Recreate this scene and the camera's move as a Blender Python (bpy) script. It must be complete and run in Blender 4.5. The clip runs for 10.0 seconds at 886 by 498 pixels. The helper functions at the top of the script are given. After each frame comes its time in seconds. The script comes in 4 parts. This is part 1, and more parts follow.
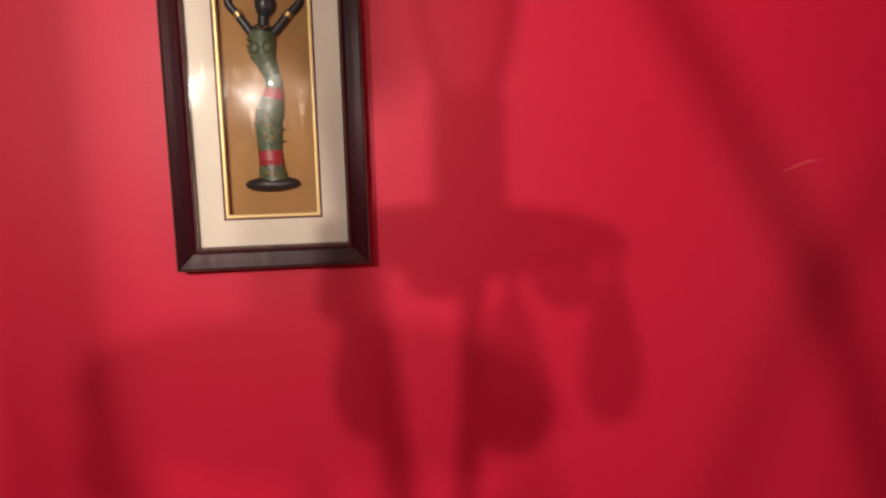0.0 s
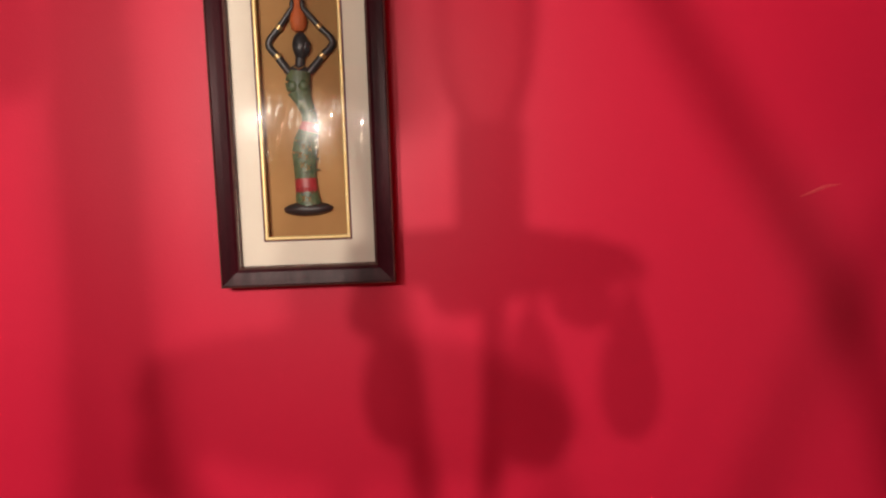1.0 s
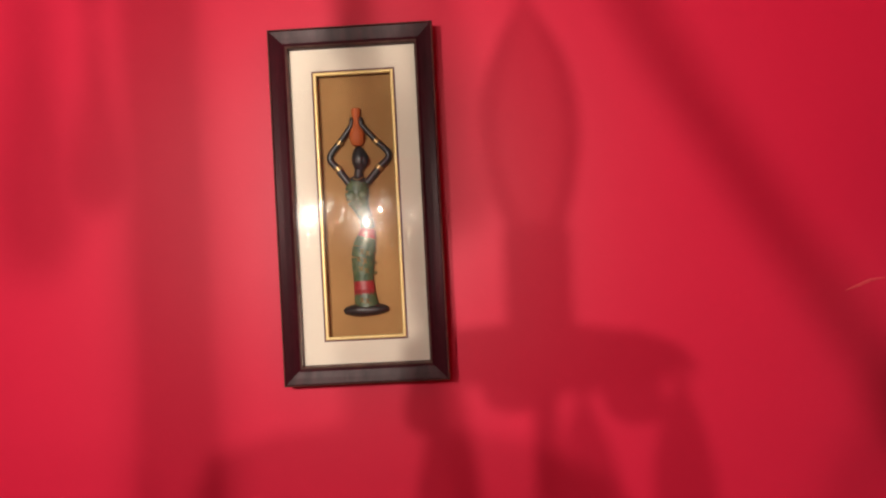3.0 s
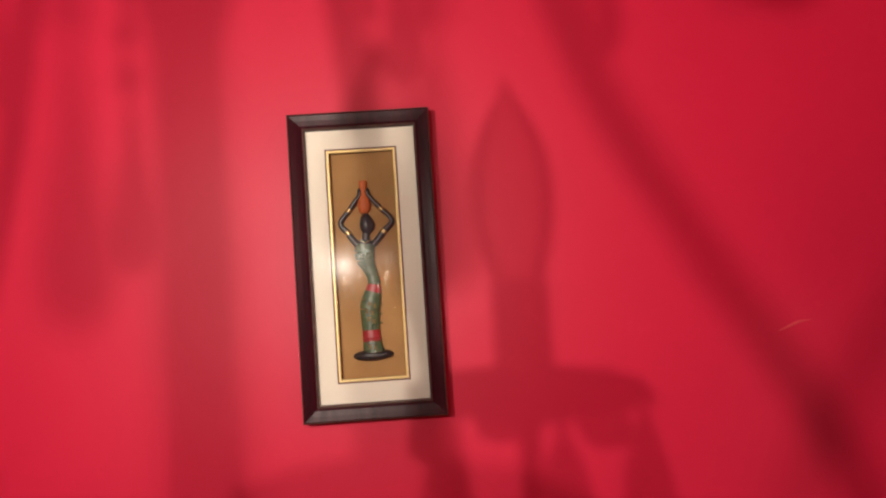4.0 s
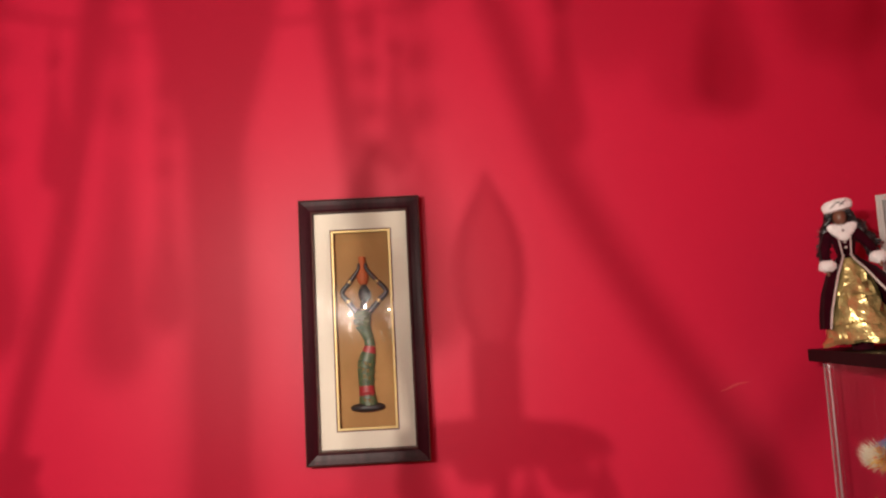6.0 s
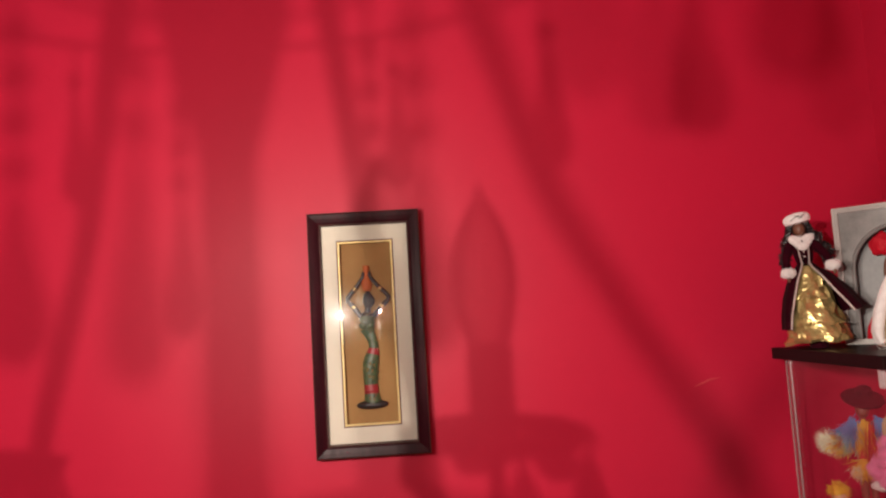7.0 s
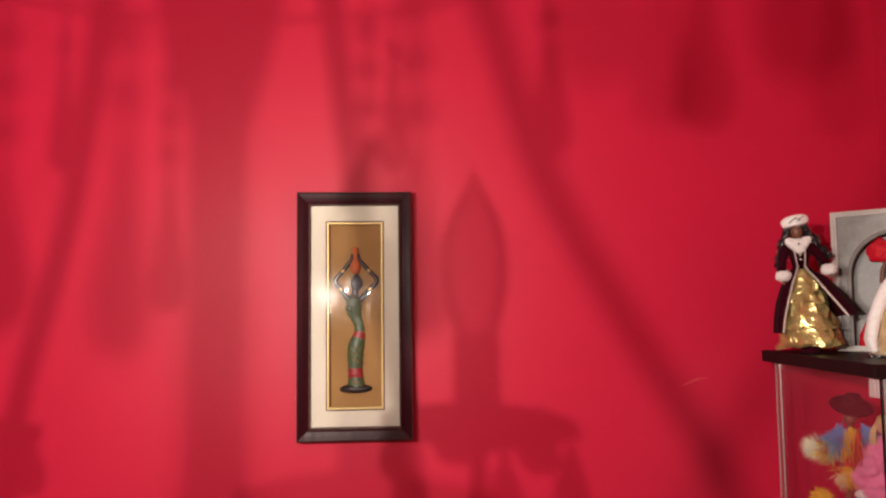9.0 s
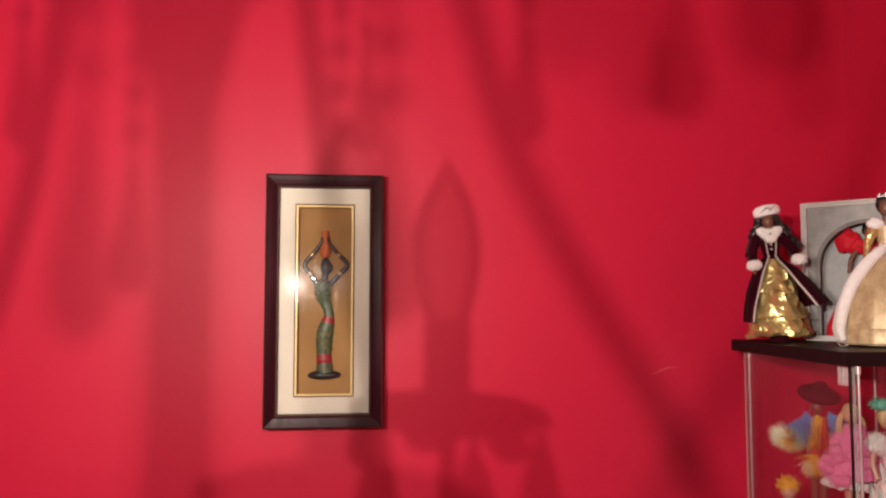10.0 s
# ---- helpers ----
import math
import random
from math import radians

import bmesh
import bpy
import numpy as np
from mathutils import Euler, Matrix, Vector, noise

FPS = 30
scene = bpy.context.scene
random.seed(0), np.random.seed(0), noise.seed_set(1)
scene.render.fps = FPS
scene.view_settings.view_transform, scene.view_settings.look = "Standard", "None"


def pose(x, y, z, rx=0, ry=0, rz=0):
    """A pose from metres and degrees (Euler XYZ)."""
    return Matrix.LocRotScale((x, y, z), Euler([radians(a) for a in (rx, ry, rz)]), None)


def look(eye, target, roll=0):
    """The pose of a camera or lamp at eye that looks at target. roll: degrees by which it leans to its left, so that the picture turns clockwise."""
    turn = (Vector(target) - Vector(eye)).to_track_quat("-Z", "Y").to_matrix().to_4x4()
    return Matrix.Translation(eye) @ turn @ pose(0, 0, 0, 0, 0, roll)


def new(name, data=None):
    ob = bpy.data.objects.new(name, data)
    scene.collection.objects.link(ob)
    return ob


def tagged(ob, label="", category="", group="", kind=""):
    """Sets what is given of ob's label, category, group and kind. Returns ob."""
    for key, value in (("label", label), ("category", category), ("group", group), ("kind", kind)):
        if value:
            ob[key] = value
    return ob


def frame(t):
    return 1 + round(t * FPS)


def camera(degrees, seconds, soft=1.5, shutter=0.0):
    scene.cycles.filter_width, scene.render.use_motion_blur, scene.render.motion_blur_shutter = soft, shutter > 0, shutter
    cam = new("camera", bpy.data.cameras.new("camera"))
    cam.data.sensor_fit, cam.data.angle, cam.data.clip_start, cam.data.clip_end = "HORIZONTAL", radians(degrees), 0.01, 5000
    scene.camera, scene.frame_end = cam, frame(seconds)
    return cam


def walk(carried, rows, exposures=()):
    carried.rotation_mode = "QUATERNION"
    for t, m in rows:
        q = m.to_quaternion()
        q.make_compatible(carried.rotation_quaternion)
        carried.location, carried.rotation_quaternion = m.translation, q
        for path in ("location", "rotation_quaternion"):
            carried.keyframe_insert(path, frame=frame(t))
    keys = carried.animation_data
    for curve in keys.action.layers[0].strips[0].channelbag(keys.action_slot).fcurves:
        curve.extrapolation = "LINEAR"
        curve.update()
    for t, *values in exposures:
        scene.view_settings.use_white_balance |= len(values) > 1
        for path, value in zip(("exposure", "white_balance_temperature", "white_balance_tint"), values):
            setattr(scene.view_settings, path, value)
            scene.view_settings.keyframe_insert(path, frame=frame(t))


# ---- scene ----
cam = camera(62.0, 10.0, soft=2.2)

PATH = [
    (0, (0.103, -1.066, 1.624), (0.353, 0.898, 1.339), -1.5),
    (0.5, (0.13, -1.122, 1.634), (0.357, 0.848, 1.375), 0.1),
    (1, (0.178, -1.146, 1.625), (0.225, 0.842, 1.413), -1.9),
    (1.5, (0.197, -1.148, 1.633), (0.19, 0.84, 1.417), -3.6),
    (2, (0.147, -1.174, 1.64), (0.282, 0.813, 1.462), -3.5),
    (2.5, (0.203, -1.192, 1.656), (0.207, 0.807, 1.599), -3.3),
    (2.7, (0.195, -1.192, 1.655), (0.146, 0.807, 1.63), -2.6),
    (3.8, (0.093, -1.326, 1.678), (0.069, 0.672, 1.775), -4.6),
    (4, (0.1, -1.39, 1.691), (0.161, 0.606, 1.793), -3.8),
    (4.5, (0.1, -1.467, 1.712), (0.261, 0.526, 1.776), -1.5),
    (5, (0.173, -1.507, 1.728), (0.216, 0.487, 1.88), -1.7),
    (5.5, (0.175, -1.55, 1.74), (0.163, 0.438, 1.957), -2.7),
    (6.8, (0.103, -1.747, 1.755), (0.231, 0.242, 1.915), -3.5),
    (7, (0.103, -1.764, 1.761), (0.197, 0.224, 1.951), -3.4),
    (7.5, (0.102, -1.786, 1.791), (0.163, 0.198, 2.039), -2.5),
    (8, (0.116, -1.774, 1.762), (0.193, 0.209, 2.009), -1.2),
    (8.5, (0.121, -1.735, 1.752), (0.234, 0.257, 1.895), -0.7),
    (9, (0.109, -1.734, 1.765), (0.22, 0.258, 1.914), -0.7),
    (9.5, (0.105, -1.728, 1.748), (0.214, 0.258, 1.958), -0.6),
    (10, (0.099, -1.708, 1.747), (0.299, 0.277, 1.879), -0.0),
]
walk(cam, [(t, look(eye, target, roll)) for t, eye, target, roll in PATH],
     [(0, -0.02), (1, 0.02), (2.5, 0.05), (5, 0.06), (5.5, 0.05), (7.5, -0.08), (8, -0.05), (9, 0.06), (10, 0.04)])

# ---- world and lamps ----
world = bpy.data.worlds.new("room_dark")
scene.world = world
world.use_nodes = True
world.node_tree.nodes["Background"].inputs[0].default_value = (0.05, 0.045, 0.04, 1)
world.node_tree.nodes["Background"].inputs[1].default_value = 0.05

HUB = Vector((-0.223, -1.665, 0))     # the chandelier hangs here
ARM_R = 0.21                          # from the hub to each candle
BULB_Z = 1.905                        # height of the glowing filaments
ARM_ANGLES = [-14.7 + 72 * k for k in range(5)]
BULB_WATT = 38.5
SHARES = [0.28, 0.28, 0.95, 1.75, 2.75]      # brightness of each bulb, arm by arm
for ang, share in zip(ARM_ANGLES, SHARES):
    lamp = bpy.data.lights.new("filament", "POINT")
    lamp.energy, lamp.shadow_soft_size, lamp.color = BULB_WATT * share, 0.004, (1.0, 0.88, 0.80)
    lo = new("filament", lamp)
    lo.location = HUB + Vector((ARM_R * math.cos(radians(ang)), ARM_R * math.sin(radians(ang)), BULB_Z))



# ---- materials ----
def material(name, color, rough=0.5, metal=0.0, spec=0.5, grain=0.0, grain_scale=40.0, second=None, bump=0.0, bump_scale=200.0,
             coat=0.0, sheen=0.0, transmission=0.0, stretch=(1, 1, 1), rough_var=0.0, alpha_mix=0.0, bump_dist=0.002):
    """A principled surface: colour mixed by coarse and fine noise, fine relief, and varied gloss."""
    m = bpy.data.materials.new(name)
    m.use_nodes = True
    nt = m.node_tree
    n, l = nt.nodes, nt.links
    b = n["Principled BSDF"]
    b.inputs["Roughness"].default_value = rough
    b.inputs["Metallic"].default_value = metal
    b.inputs["Specular IOR Level"].default_value = spec
    b.inputs["Coat Weight"].default_value = coat
    b.inputs["Sheen Weight"].default_value = sheen
    b.inputs["Transmission Weight"].default_value = transmission
    b.inputs["Base Color"].default_value = (*color, 1)
    co = n.new("ShaderNodeTexCoord")
    mp = n.new("ShaderNodeMapping")
    mp.inputs["Scale"].default_value = stretch
    l.new(co.outputs["Object"], mp.inputs["Vector"])
    if grain > 0:
        second = second or tuple(c * 0.6 for c in color)
        n1, n2 = n.new("ShaderNodeTexNoise"), n.new("ShaderNodeTexNoise")
        n1.inputs["Scale"].default_value, n2.inputs["Scale"].default_value = grain_scale, grain_scale * 7.3
        n1.inputs["Detail"].default_value = n2.inputs["Detail"].default_value = 4
        for t in (n1, n2):
            l.new(mp.outputs[0], t.inputs["Vector"])
        add = n.new("ShaderNodeMath")
        add.operation = "ADD"
        half = n.new("ShaderNodeMath")
        half.operation = "MULTIPLY"
        half.inputs[1].default_value = 0.5
        l.new(n2.outputs["Fac"], half.inputs[0])
        l.new(n1.outputs["Fac"], add.inputs[0])
        l.new(half.outputs[0], add.inputs[1])
        rng = n.new("ShaderNodeMapRange")
        rng.inputs["From Min"].default_value, rng.inputs["From Max"].default_value = 0.5, 1.0
        rng.inputs["To Max"].default_value = grain
        l.new(add.outputs[0], rng.inputs["Value"])
        mix = n.new("ShaderNodeMix")
        mix.data_type = "RGBA"
        mix.inputs[6].default_value, mix.inputs[7].default_value = (*color, 1), (*second, 1)
        l.new(rng.outputs[0], mix.inputs[0])
        l.new(mix.outputs[2], b.inputs["Base Color"])
        if rough_var:
            r2 = n.new("ShaderNodeMapRange")
            r2.inputs["To Min"].default_value, r2.inputs["To Max"].default_value = rough - rough_var, rough + rough_var
            l.new(n1.outputs["Fac"], r2.inputs["Value"])
            l.new(r2.outputs[0], b.inputs["Roughness"])
    if bump > 0:
        nb = n.new("ShaderNodeTexNoise")
        nb.inputs["Scale"].default_value, nb.inputs["Detail"].default_value = bump_scale, 3
        l.new(mp.outputs[0], nb.inputs["Vector"])
        bp = n.new("ShaderNodeBump")
        bp.inputs["Strength"].default_value, bp.inputs["Distance"].default_value = bump, bump_dist
        l.new(nb.outputs["Fac"], bp.inputs["Height"])
        l.new(bp.outputs[0], b.inputs["Normal"])
    if alpha_mix > 0:
        tr = n.new("ShaderNodeBsdfTransparent")
        ms = n.new("ShaderNodeMixShader")
        ms.inputs[0].default_value = alpha_mix
        l.new(b.outputs[0], ms.inputs[1])
        l.new(tr.outputs[0], ms.inputs[2])
        l.new(ms.outputs[0], n["Material Output"].inputs["Surface"])
    return m


def pane_glass(name, tint=(1, 1, 1), rough=0.0, gain=1.0, smear=0.0):
    """Thin sheet glass: clear, with a mirror gloss by Fresnel."""
    m = bpy.data.materials.new(name)
    m.use_nodes = True
    n, l = m.node_tree.nodes, m.node_tree.links
    n.remove(n["Principled BSDF"])
    tr, gl, fr, mx = n.new("ShaderNodeBsdfTransparent"), n.new("ShaderNodeBsdfGlossy"), n.new("ShaderNodeFresnel"), n.new("ShaderNodeMixShader")
    tr.inputs[0].default_value = (*tint, 1)
    gl.inputs["Roughness"].default_value = rough
    fr.inputs[0].default_value = 1.5
    k = n.new("ShaderNodeMath")
    k.operation = "MULTIPLY"
    k.inputs[1].default_value = gain
    l.new(fr.outputs[0], k.inputs[0])
    l.new(k.outputs[0], mx.inputs[0])
    l.new(tr.outputs[0], mx.inputs[1])
    l.new(gl.outputs[0], mx.inputs[2])
    if smear:                                                             # wiped, slightly greasy glass
        g2, m2 = n.new("ShaderNodeBsdfGlossy"), n.new("ShaderNodeMixShader")
        g2.inputs["Roughness"].default_value, m2.inputs[0].default_value = 0.13, smear
        l.new(gl.outputs[0], m2.inputs[1])
        l.new(g2.outputs[0], m2.inputs[2])
        l.new(m2.outputs[0], mx.inputs[2])
    l.new(mx.outputs[0], n["Material Output"].inputs["Surface"])
    return m


M = {}
M["wall"] = material("red_wall_paint", (0.565, 0.0105, 0.047), 0.48, spec=0.30, grain=0.4, grain_scale=2.2, second=(0.505, 0.009, 0.041), bump=0.10, bump_scale=330, rough_var=0.06)
M["ceiling"] = material("beige_ceiling_paint", (0.16, 0.14, 0.125), 0.9, grain=0.4, grain_scale=3, bump=0.2, bump_scale=150)
M["floor"] = material("brown_floor_wood", (0.12, 0.065, 0.035), 0.45, grain=0.8, grain_scale=6, stretch=(1, 8, 1), bump=0.1)
M["mahogany"] = material("dark_mahogany", (0.044, 0.005, 0.010), 0.30, spec=0.06, grain=0.9, grain_scale=14, second=(0.016, 0.002, 0.004), stretch=(6, 6, 0.6), bump=0.05, bump_scale=90, rough_var=0.08)
M["edge_wear"] = material("worn_frame_edge", (0.10, 0.055, 0.04), 0.4, grain=0.9, grain_scale=60, second=(0.03, 0.01, 0.01))
M["mat"] = material("cream_mat_board", (0.76, 0.70, 0.59), 0.9, spec=0.2, grain=0.5, grain_scale=9, second=(0.70, 0.64, 0.53), bump=0.15, bump_scale=700)
M["gold"] = material("gold_fillet", (0.74, 0.54, 0.20), 0.42, metal=0.35, grain=0.7, grain_scale=70, second=(0.80, 0.66, 0.36))
M["plum_line"] = material("plum_fillet_edge", (0.12, 0.03, 0.05), 0.5, grain=0.5)
M["backing"] = material("tan_backing_board", (0.42, 0.235, 0.085), 0.85, grain=0.7, grain_scale=16, second=(0.34, 0.18, 0.06), bump=0.2, bump_scale=500)
M["ebony"] = material("blackened_relief_skin", (0.020, 0.022, 0.026), 0.35, grain=0.6, grain_scale=60, second=(0.05, 0.05, 0.055), bump=0.15, bump_scale=250)
M["terracotta"] = material("terracotta_pot", (0.60, 0.14, 0.035), 0.6, grain=0.6, grain_scale=50, second=(0.42, 0.09, 0.02), bump=0.2, bump_scale=250)
M["green_cloth"] = material("green_painted_wrap", (0.022, 0.062, 0.034), 0.4, grain=1.0, grain_scale=110, second=(0.11, 0.15, 0.06), bump=0.35, bump_scale=220)
M["red_band"] = material("red_painted_band", (0.38, 0.025, 0.030), 0.4, grain=0.6, grain_scale=80, second=(0.22, 0.012, 0.015))
M["bangle"] = material("brass_bangle", (0.62, 0.42, 0.18), 0.35, metal=0.7, grain=0.5)
M["relief_base"] = material("black_relief_base", (0.018, 0.018, 0.018), 0.45, grain=0.5, bump=0.3, bump_scale=150)
M["frame_glass"] = pane_glass("picture_glass", gain=1.0, smear=0.035)
M["case_glass"] = pane_glass("cabinet_glass", tint=(0.97, 0.98, 0.975), gain=0.35)
M["glass_edge"] = material("polished_glass_edge", (0.45, 0.50, 0.48), 0.15, spec=0.5, grain=0.3, alpha_mix=0.7)
M["black_top"] = material("black_brown_laminate", (0.009, 0.004, 0.005), 0.45, spec=0.12, grain=0.7, grain_scale=18, second=(0.016, 0.008, 0.008), stretch=(1, 6, 1), bump=0.04)
M["chrome"] = material("brushed_chrome", (0.82, 0.82, 0.83), 0.3, metal=0.7, grain=0.3, grain_scale=120, stretch=(1, 1, 0.1))
M["satin_steel"] = material("satin_steel", (0.80, 0.80, 0.80), 0.35, metal=0.35, grain=0.3, grain_scale=120)
M["bronze"] = material("bronze_arm", (0.11, 0.055, 0.030), 0.38, metal=0.8, grain=0.8, grain_scale=30, second=(0.05, 0.022, 0.014), bump=0.1)
M["ivory"] = material("ivory_candle_sleeve", (0.74, 0.67, 0.52), 0.5, grain=0.4, grain_scale=30)
M["bulb"] = pane_glass("bulb_glass", tint=(0.58, 0.57, 0.55))
M["pearl"] = material("pearly_crystal", (0.42, 0.40, 0.37), 0.06, spec=1.0, grain=0.9, grain_scale=60, second=(0.24, 0.36, 0.33), coat=0.8, bump=0.6, bump_scale=90, alpha_mix=0.35)
M["wire"] = material("silver_wire", (0.7, 0.68, 0.62), 0.25, metal=1.0, grain=0.2)
M["velvet"] = material("burgundy_velvet", (0.036, 0.002, 0.007), 0.9, spec=0.05, grain=0.7, grain_scale=35, second=(0.018, 0.0015, 0.005), sheen=0.02, bump=0.3, bump_scale=400)
M["fur"] = material("white_fur", (0.93, 0.90, 0.88), 0.95, spec=0.1, grain=0.5, grain_scale=110, second=(0.68, 0.63, 0.61), sheen=0.4, bump=1.0, bump_scale=420)
M["gold_lame"] = material("crinkled_gold_lame", (0.80, 0.63, 0.27), 0.33, metal=0.7, grain=0.9, grain_scale=45, second=(0.50, 0.36, 0.14), bump=1.0, bump_scale=28, bump_dist=0.012, rough_var=0.1)
M["braid"] = material("silver_braid_trim", (0.66, 0.56, 0.52), 0.5, metal=0.3, grain=0.8, grain_scale=260, bump=0.6, bump_scale=500)
M["hair"] = material("black_doll_hair", (0.012, 0.009, 0.010), 0.35, spec=0.6, grain=0.6, grain_scale=60, bump=0.6, bump_scale=160, stretch=(3, 3, 1))
M["blonde"] = material("blonde_doll_hair", (0.58, 0.42, 0.20), 0.45, grain=0.7, grain_scale=60, second=(0.40, 0.26, 0.11), bump=0.6, bump_scale=160, stretch=(3, 3, 1))
M["brown_vinyl"] = material("brown_vinyl", (0.16, 0.065, 0.038), 0.45, grain=0.3, grain_scale=60)
M["light_vinyl"] = material("pale_vinyl", (0.62, 0.34, 0.24), 0.45, grain=0.3, grain_scale=60)
M["grey_card"] = material("silver_grey_card", (0.23, 0.215, 0.205), 0.45, metal=0.15, grain=1.0, grain_scale=45, second=(0.145, 0.135, 0.13), bump=0.1)
M["white_card"] = material("white_card", (0.58, 0.55, 0.52), 0.5, grain=0.4, grain_scale=20)
M["dark_card"] = material("dark_grey_card", (0.25, 0.24, 0.23), 0.5, grain=0.7, grain_scale=40)
M["pale_card"] = material("pale_grey_window_card", (0.33, 0.33, 0.33), 0.5, grain=0.6, grain_scale=20)
M["red_satin"] = material("red_satin", (0.60, 0.006, 0.022), 0.6, spec=0.2, grain=0.7, grain_scale=40, second=(0.34, 0.003, 0.012), bump=0.8, bump_scale=70, bump_dist=0.006)
M["brocade"] = material("cream_gold_brocade", (0.66, 0.50, 0.30), 0.45, metal=0.25, grain=1.0, grain_scale=55, second=(0.40, 0.27, 0.14), bump=0.4, bump_scale=120)
M["pink_plush"] = material("pink_plush", (0.90, 0.28, 0.50), 0.95, spec=0.1, grain=0.7, grain_scale=70, second=(0.72, 0.16, 0.34), bump=1.0, bump_scale=260, sheen=0.3)
M["blue_fringe"] = material("blue_fringe", (0.03, 0.28, 0.62), 0.7, grain=0.7, grain_scale=60, second=(0.04, 0.22, 0.42))
M["teal_fringe"] = material("teal_fringe", (0.12, 0.46, 0.34), 0.7, grain=0.7, grain_scale=60)
M["yellow_fringe"] = material("yellow_fringe", (0.80, 0.48, 0.03), 0.7, grain=0.6, grain_scale=60, second=(0.66, 0.30, 0.04))
M["red_fringe"] = material("red_fringe", (0.60, 0.035, 0.02), 0.7, grain=0.6, grain_scale=60)
M["cream_fringe"] = material("cream_fringe", (0.72, 0.66, 0.50), 0.8, grain=0.6, grain_scale=60)
M["black_felt"] = material("black_felt", (0.012, 0.007, 0.008), 0.9, spec=0.05, grain=0.6, grain_scale=50)
M["iridescent"] = material("iridescent_film", (0.50, 0.90, 0.78), 0.15, metal=0.2, grain=1.0, grain_scale=45, second=(0.92, 0.70, 0.76), bump=0.8, bump_scale=60, coat=0.8)
M["lace"] = material("pale_pink_lace", (0.86, 0.66, 0.62), 0.7, grain=0.8, grain_scale=90, second=(0.70, 0.44, 0.42), bump=0.6, bump_scale=200)
M["pale_blue"] = material("pale_blue_satin", (0.40, 0.52, 0.62), 0.45, grain=0.6, grain_scale=40)
M["scratch"] = material("scuffed_plaster", (0.64, 0.075, 0.08), 0.8, grain=1.0, grain_scale=160, second=(0.56, 0.02, 0.05))


# ---- mesh helpers ----
def part(name, bm, mats, parent=None, label="", smooth=True):
    """Links a bmesh as one mesh object under a thing or a part."""
    me = bpy.data.meshes.new(name)
    bmesh.ops.recalc_face_normals(bm, faces=bm.faces)
    if smooth:
        for f in bm.faces:
            f.smooth = True
    bm.to_mesh(me)
    bm.free()
    for mt in mats if isinstance(mats, (list, tuple)) else [mats]:
        me.materials.append(mt)
    if smooth:
        me.set_sharp_from_angle(angle=radians(40))
    ob = new(name, me)
    ob.parent = parent
    if label:
        tagged(ob, label)
    return ob


def base(name, m, label, category, group="", kind=""):
    """An empty at the base of a thing, which carries its parts."""
    ob = new(name)
    ob.matrix_world = m
    ob.empty_display_size = 0.05
    return tagged(ob, label, category, group, kind)


def box(bm, size, m=None, mat=0, bevel=0.0, segs=2):
    """A box of that size about the origin of m."""
    r = bmesh.ops.create_cube(bm, size=1.0, matrix=(m or Matrix()) @ Matrix.Diagonal((*size, 1)))
    faces = {f for v in r["verts"] for f in v.link_faces}
    if bevel:
        edges = list({e for f in faces for e in f.edges})
        out = bmesh.ops.bevel(bm, geom=edges, offset=bevel, segments=segs, profile=0.5, affect="EDGES")
        faces = {f for f in faces if f.is_valid} | set(out["faces"])
    for f in faces:
        f.material_index = mat
    return bm


def lathe(bm, profile, m=None, segs=24, mat=0, oval=1.0, wave=None, cap=True, hem=0.0):
    """A turned shape about z from rows of (radius, z); wave(angle, k) scales the radius of row k, hem lifts the last rows unevenly."""
    m = m or Matrix()
    rings = []
    for k, (r, z) in enumerate(profile):
        ring = []
        for s in range(segs):
            a = 2 * math.pi * s / segs
            w = wave(a, k) if wave else 1.0
            lift = hem * (k / len(profile)) ** 2 * (1 + math.sin(3 * a + 1) + 0.7 * math.sin(7 * a))
            ring.append(bm.verts.new(m @ Vector((r * w * math.cos(a), r * w * oval * math.sin(a), z + lift))))
        rings.append(ring)
    for p, q in zip(rings, rings[1:]):
        for s in range(segs):
            bm.faces.new((p[s], p[(s + 1) % segs], q[(s + 1) % segs], q[s])).material_index = mat
    if cap:
        for ring in (rings[0], rings[-1]):
            bm.faces.new(ring).material_index = mat
    return bm


def tube(bm, pts, radii, segs=10, mat=0, flat=1.0):
    """A tube along points; flat squeezes it along its second axis."""
    pts = [Vector(p) for p in pts]
    radii = radii if isinstance(radii, (list, tuple)) else [radii] * len(pts)
    rings = []
    up = Vector((0, 1, 0))
    for i, p in enumerate(pts):
        d = (pts[min(i + 1, len(pts) - 1)] - pts[max(i - 1, 0)]).normalized()
        u = d.cross(up)
        if u.length < 1e-3:
            u = d.cross(Vector((1, 0, 0)))
        u.normalize()
        v = d.cross(u).normalized()
        rings.append([bm.verts.new(p + radii[i] * (math.cos(a) * u + flat * math.sin(a) * v)) for a in (2 * math.pi * s / segs for s in range(segs))])
    for p, q in zip(rings, rings[1:]):
        for s in range(segs):
            bm.faces.new((p[s], p[(s + 1) % segs], q[(s + 1) % segs], q[s])).material_index = mat
    for ring in (rings[0], rings[-1]):
        bm.faces.new(ring).material_index = mat
    return bm


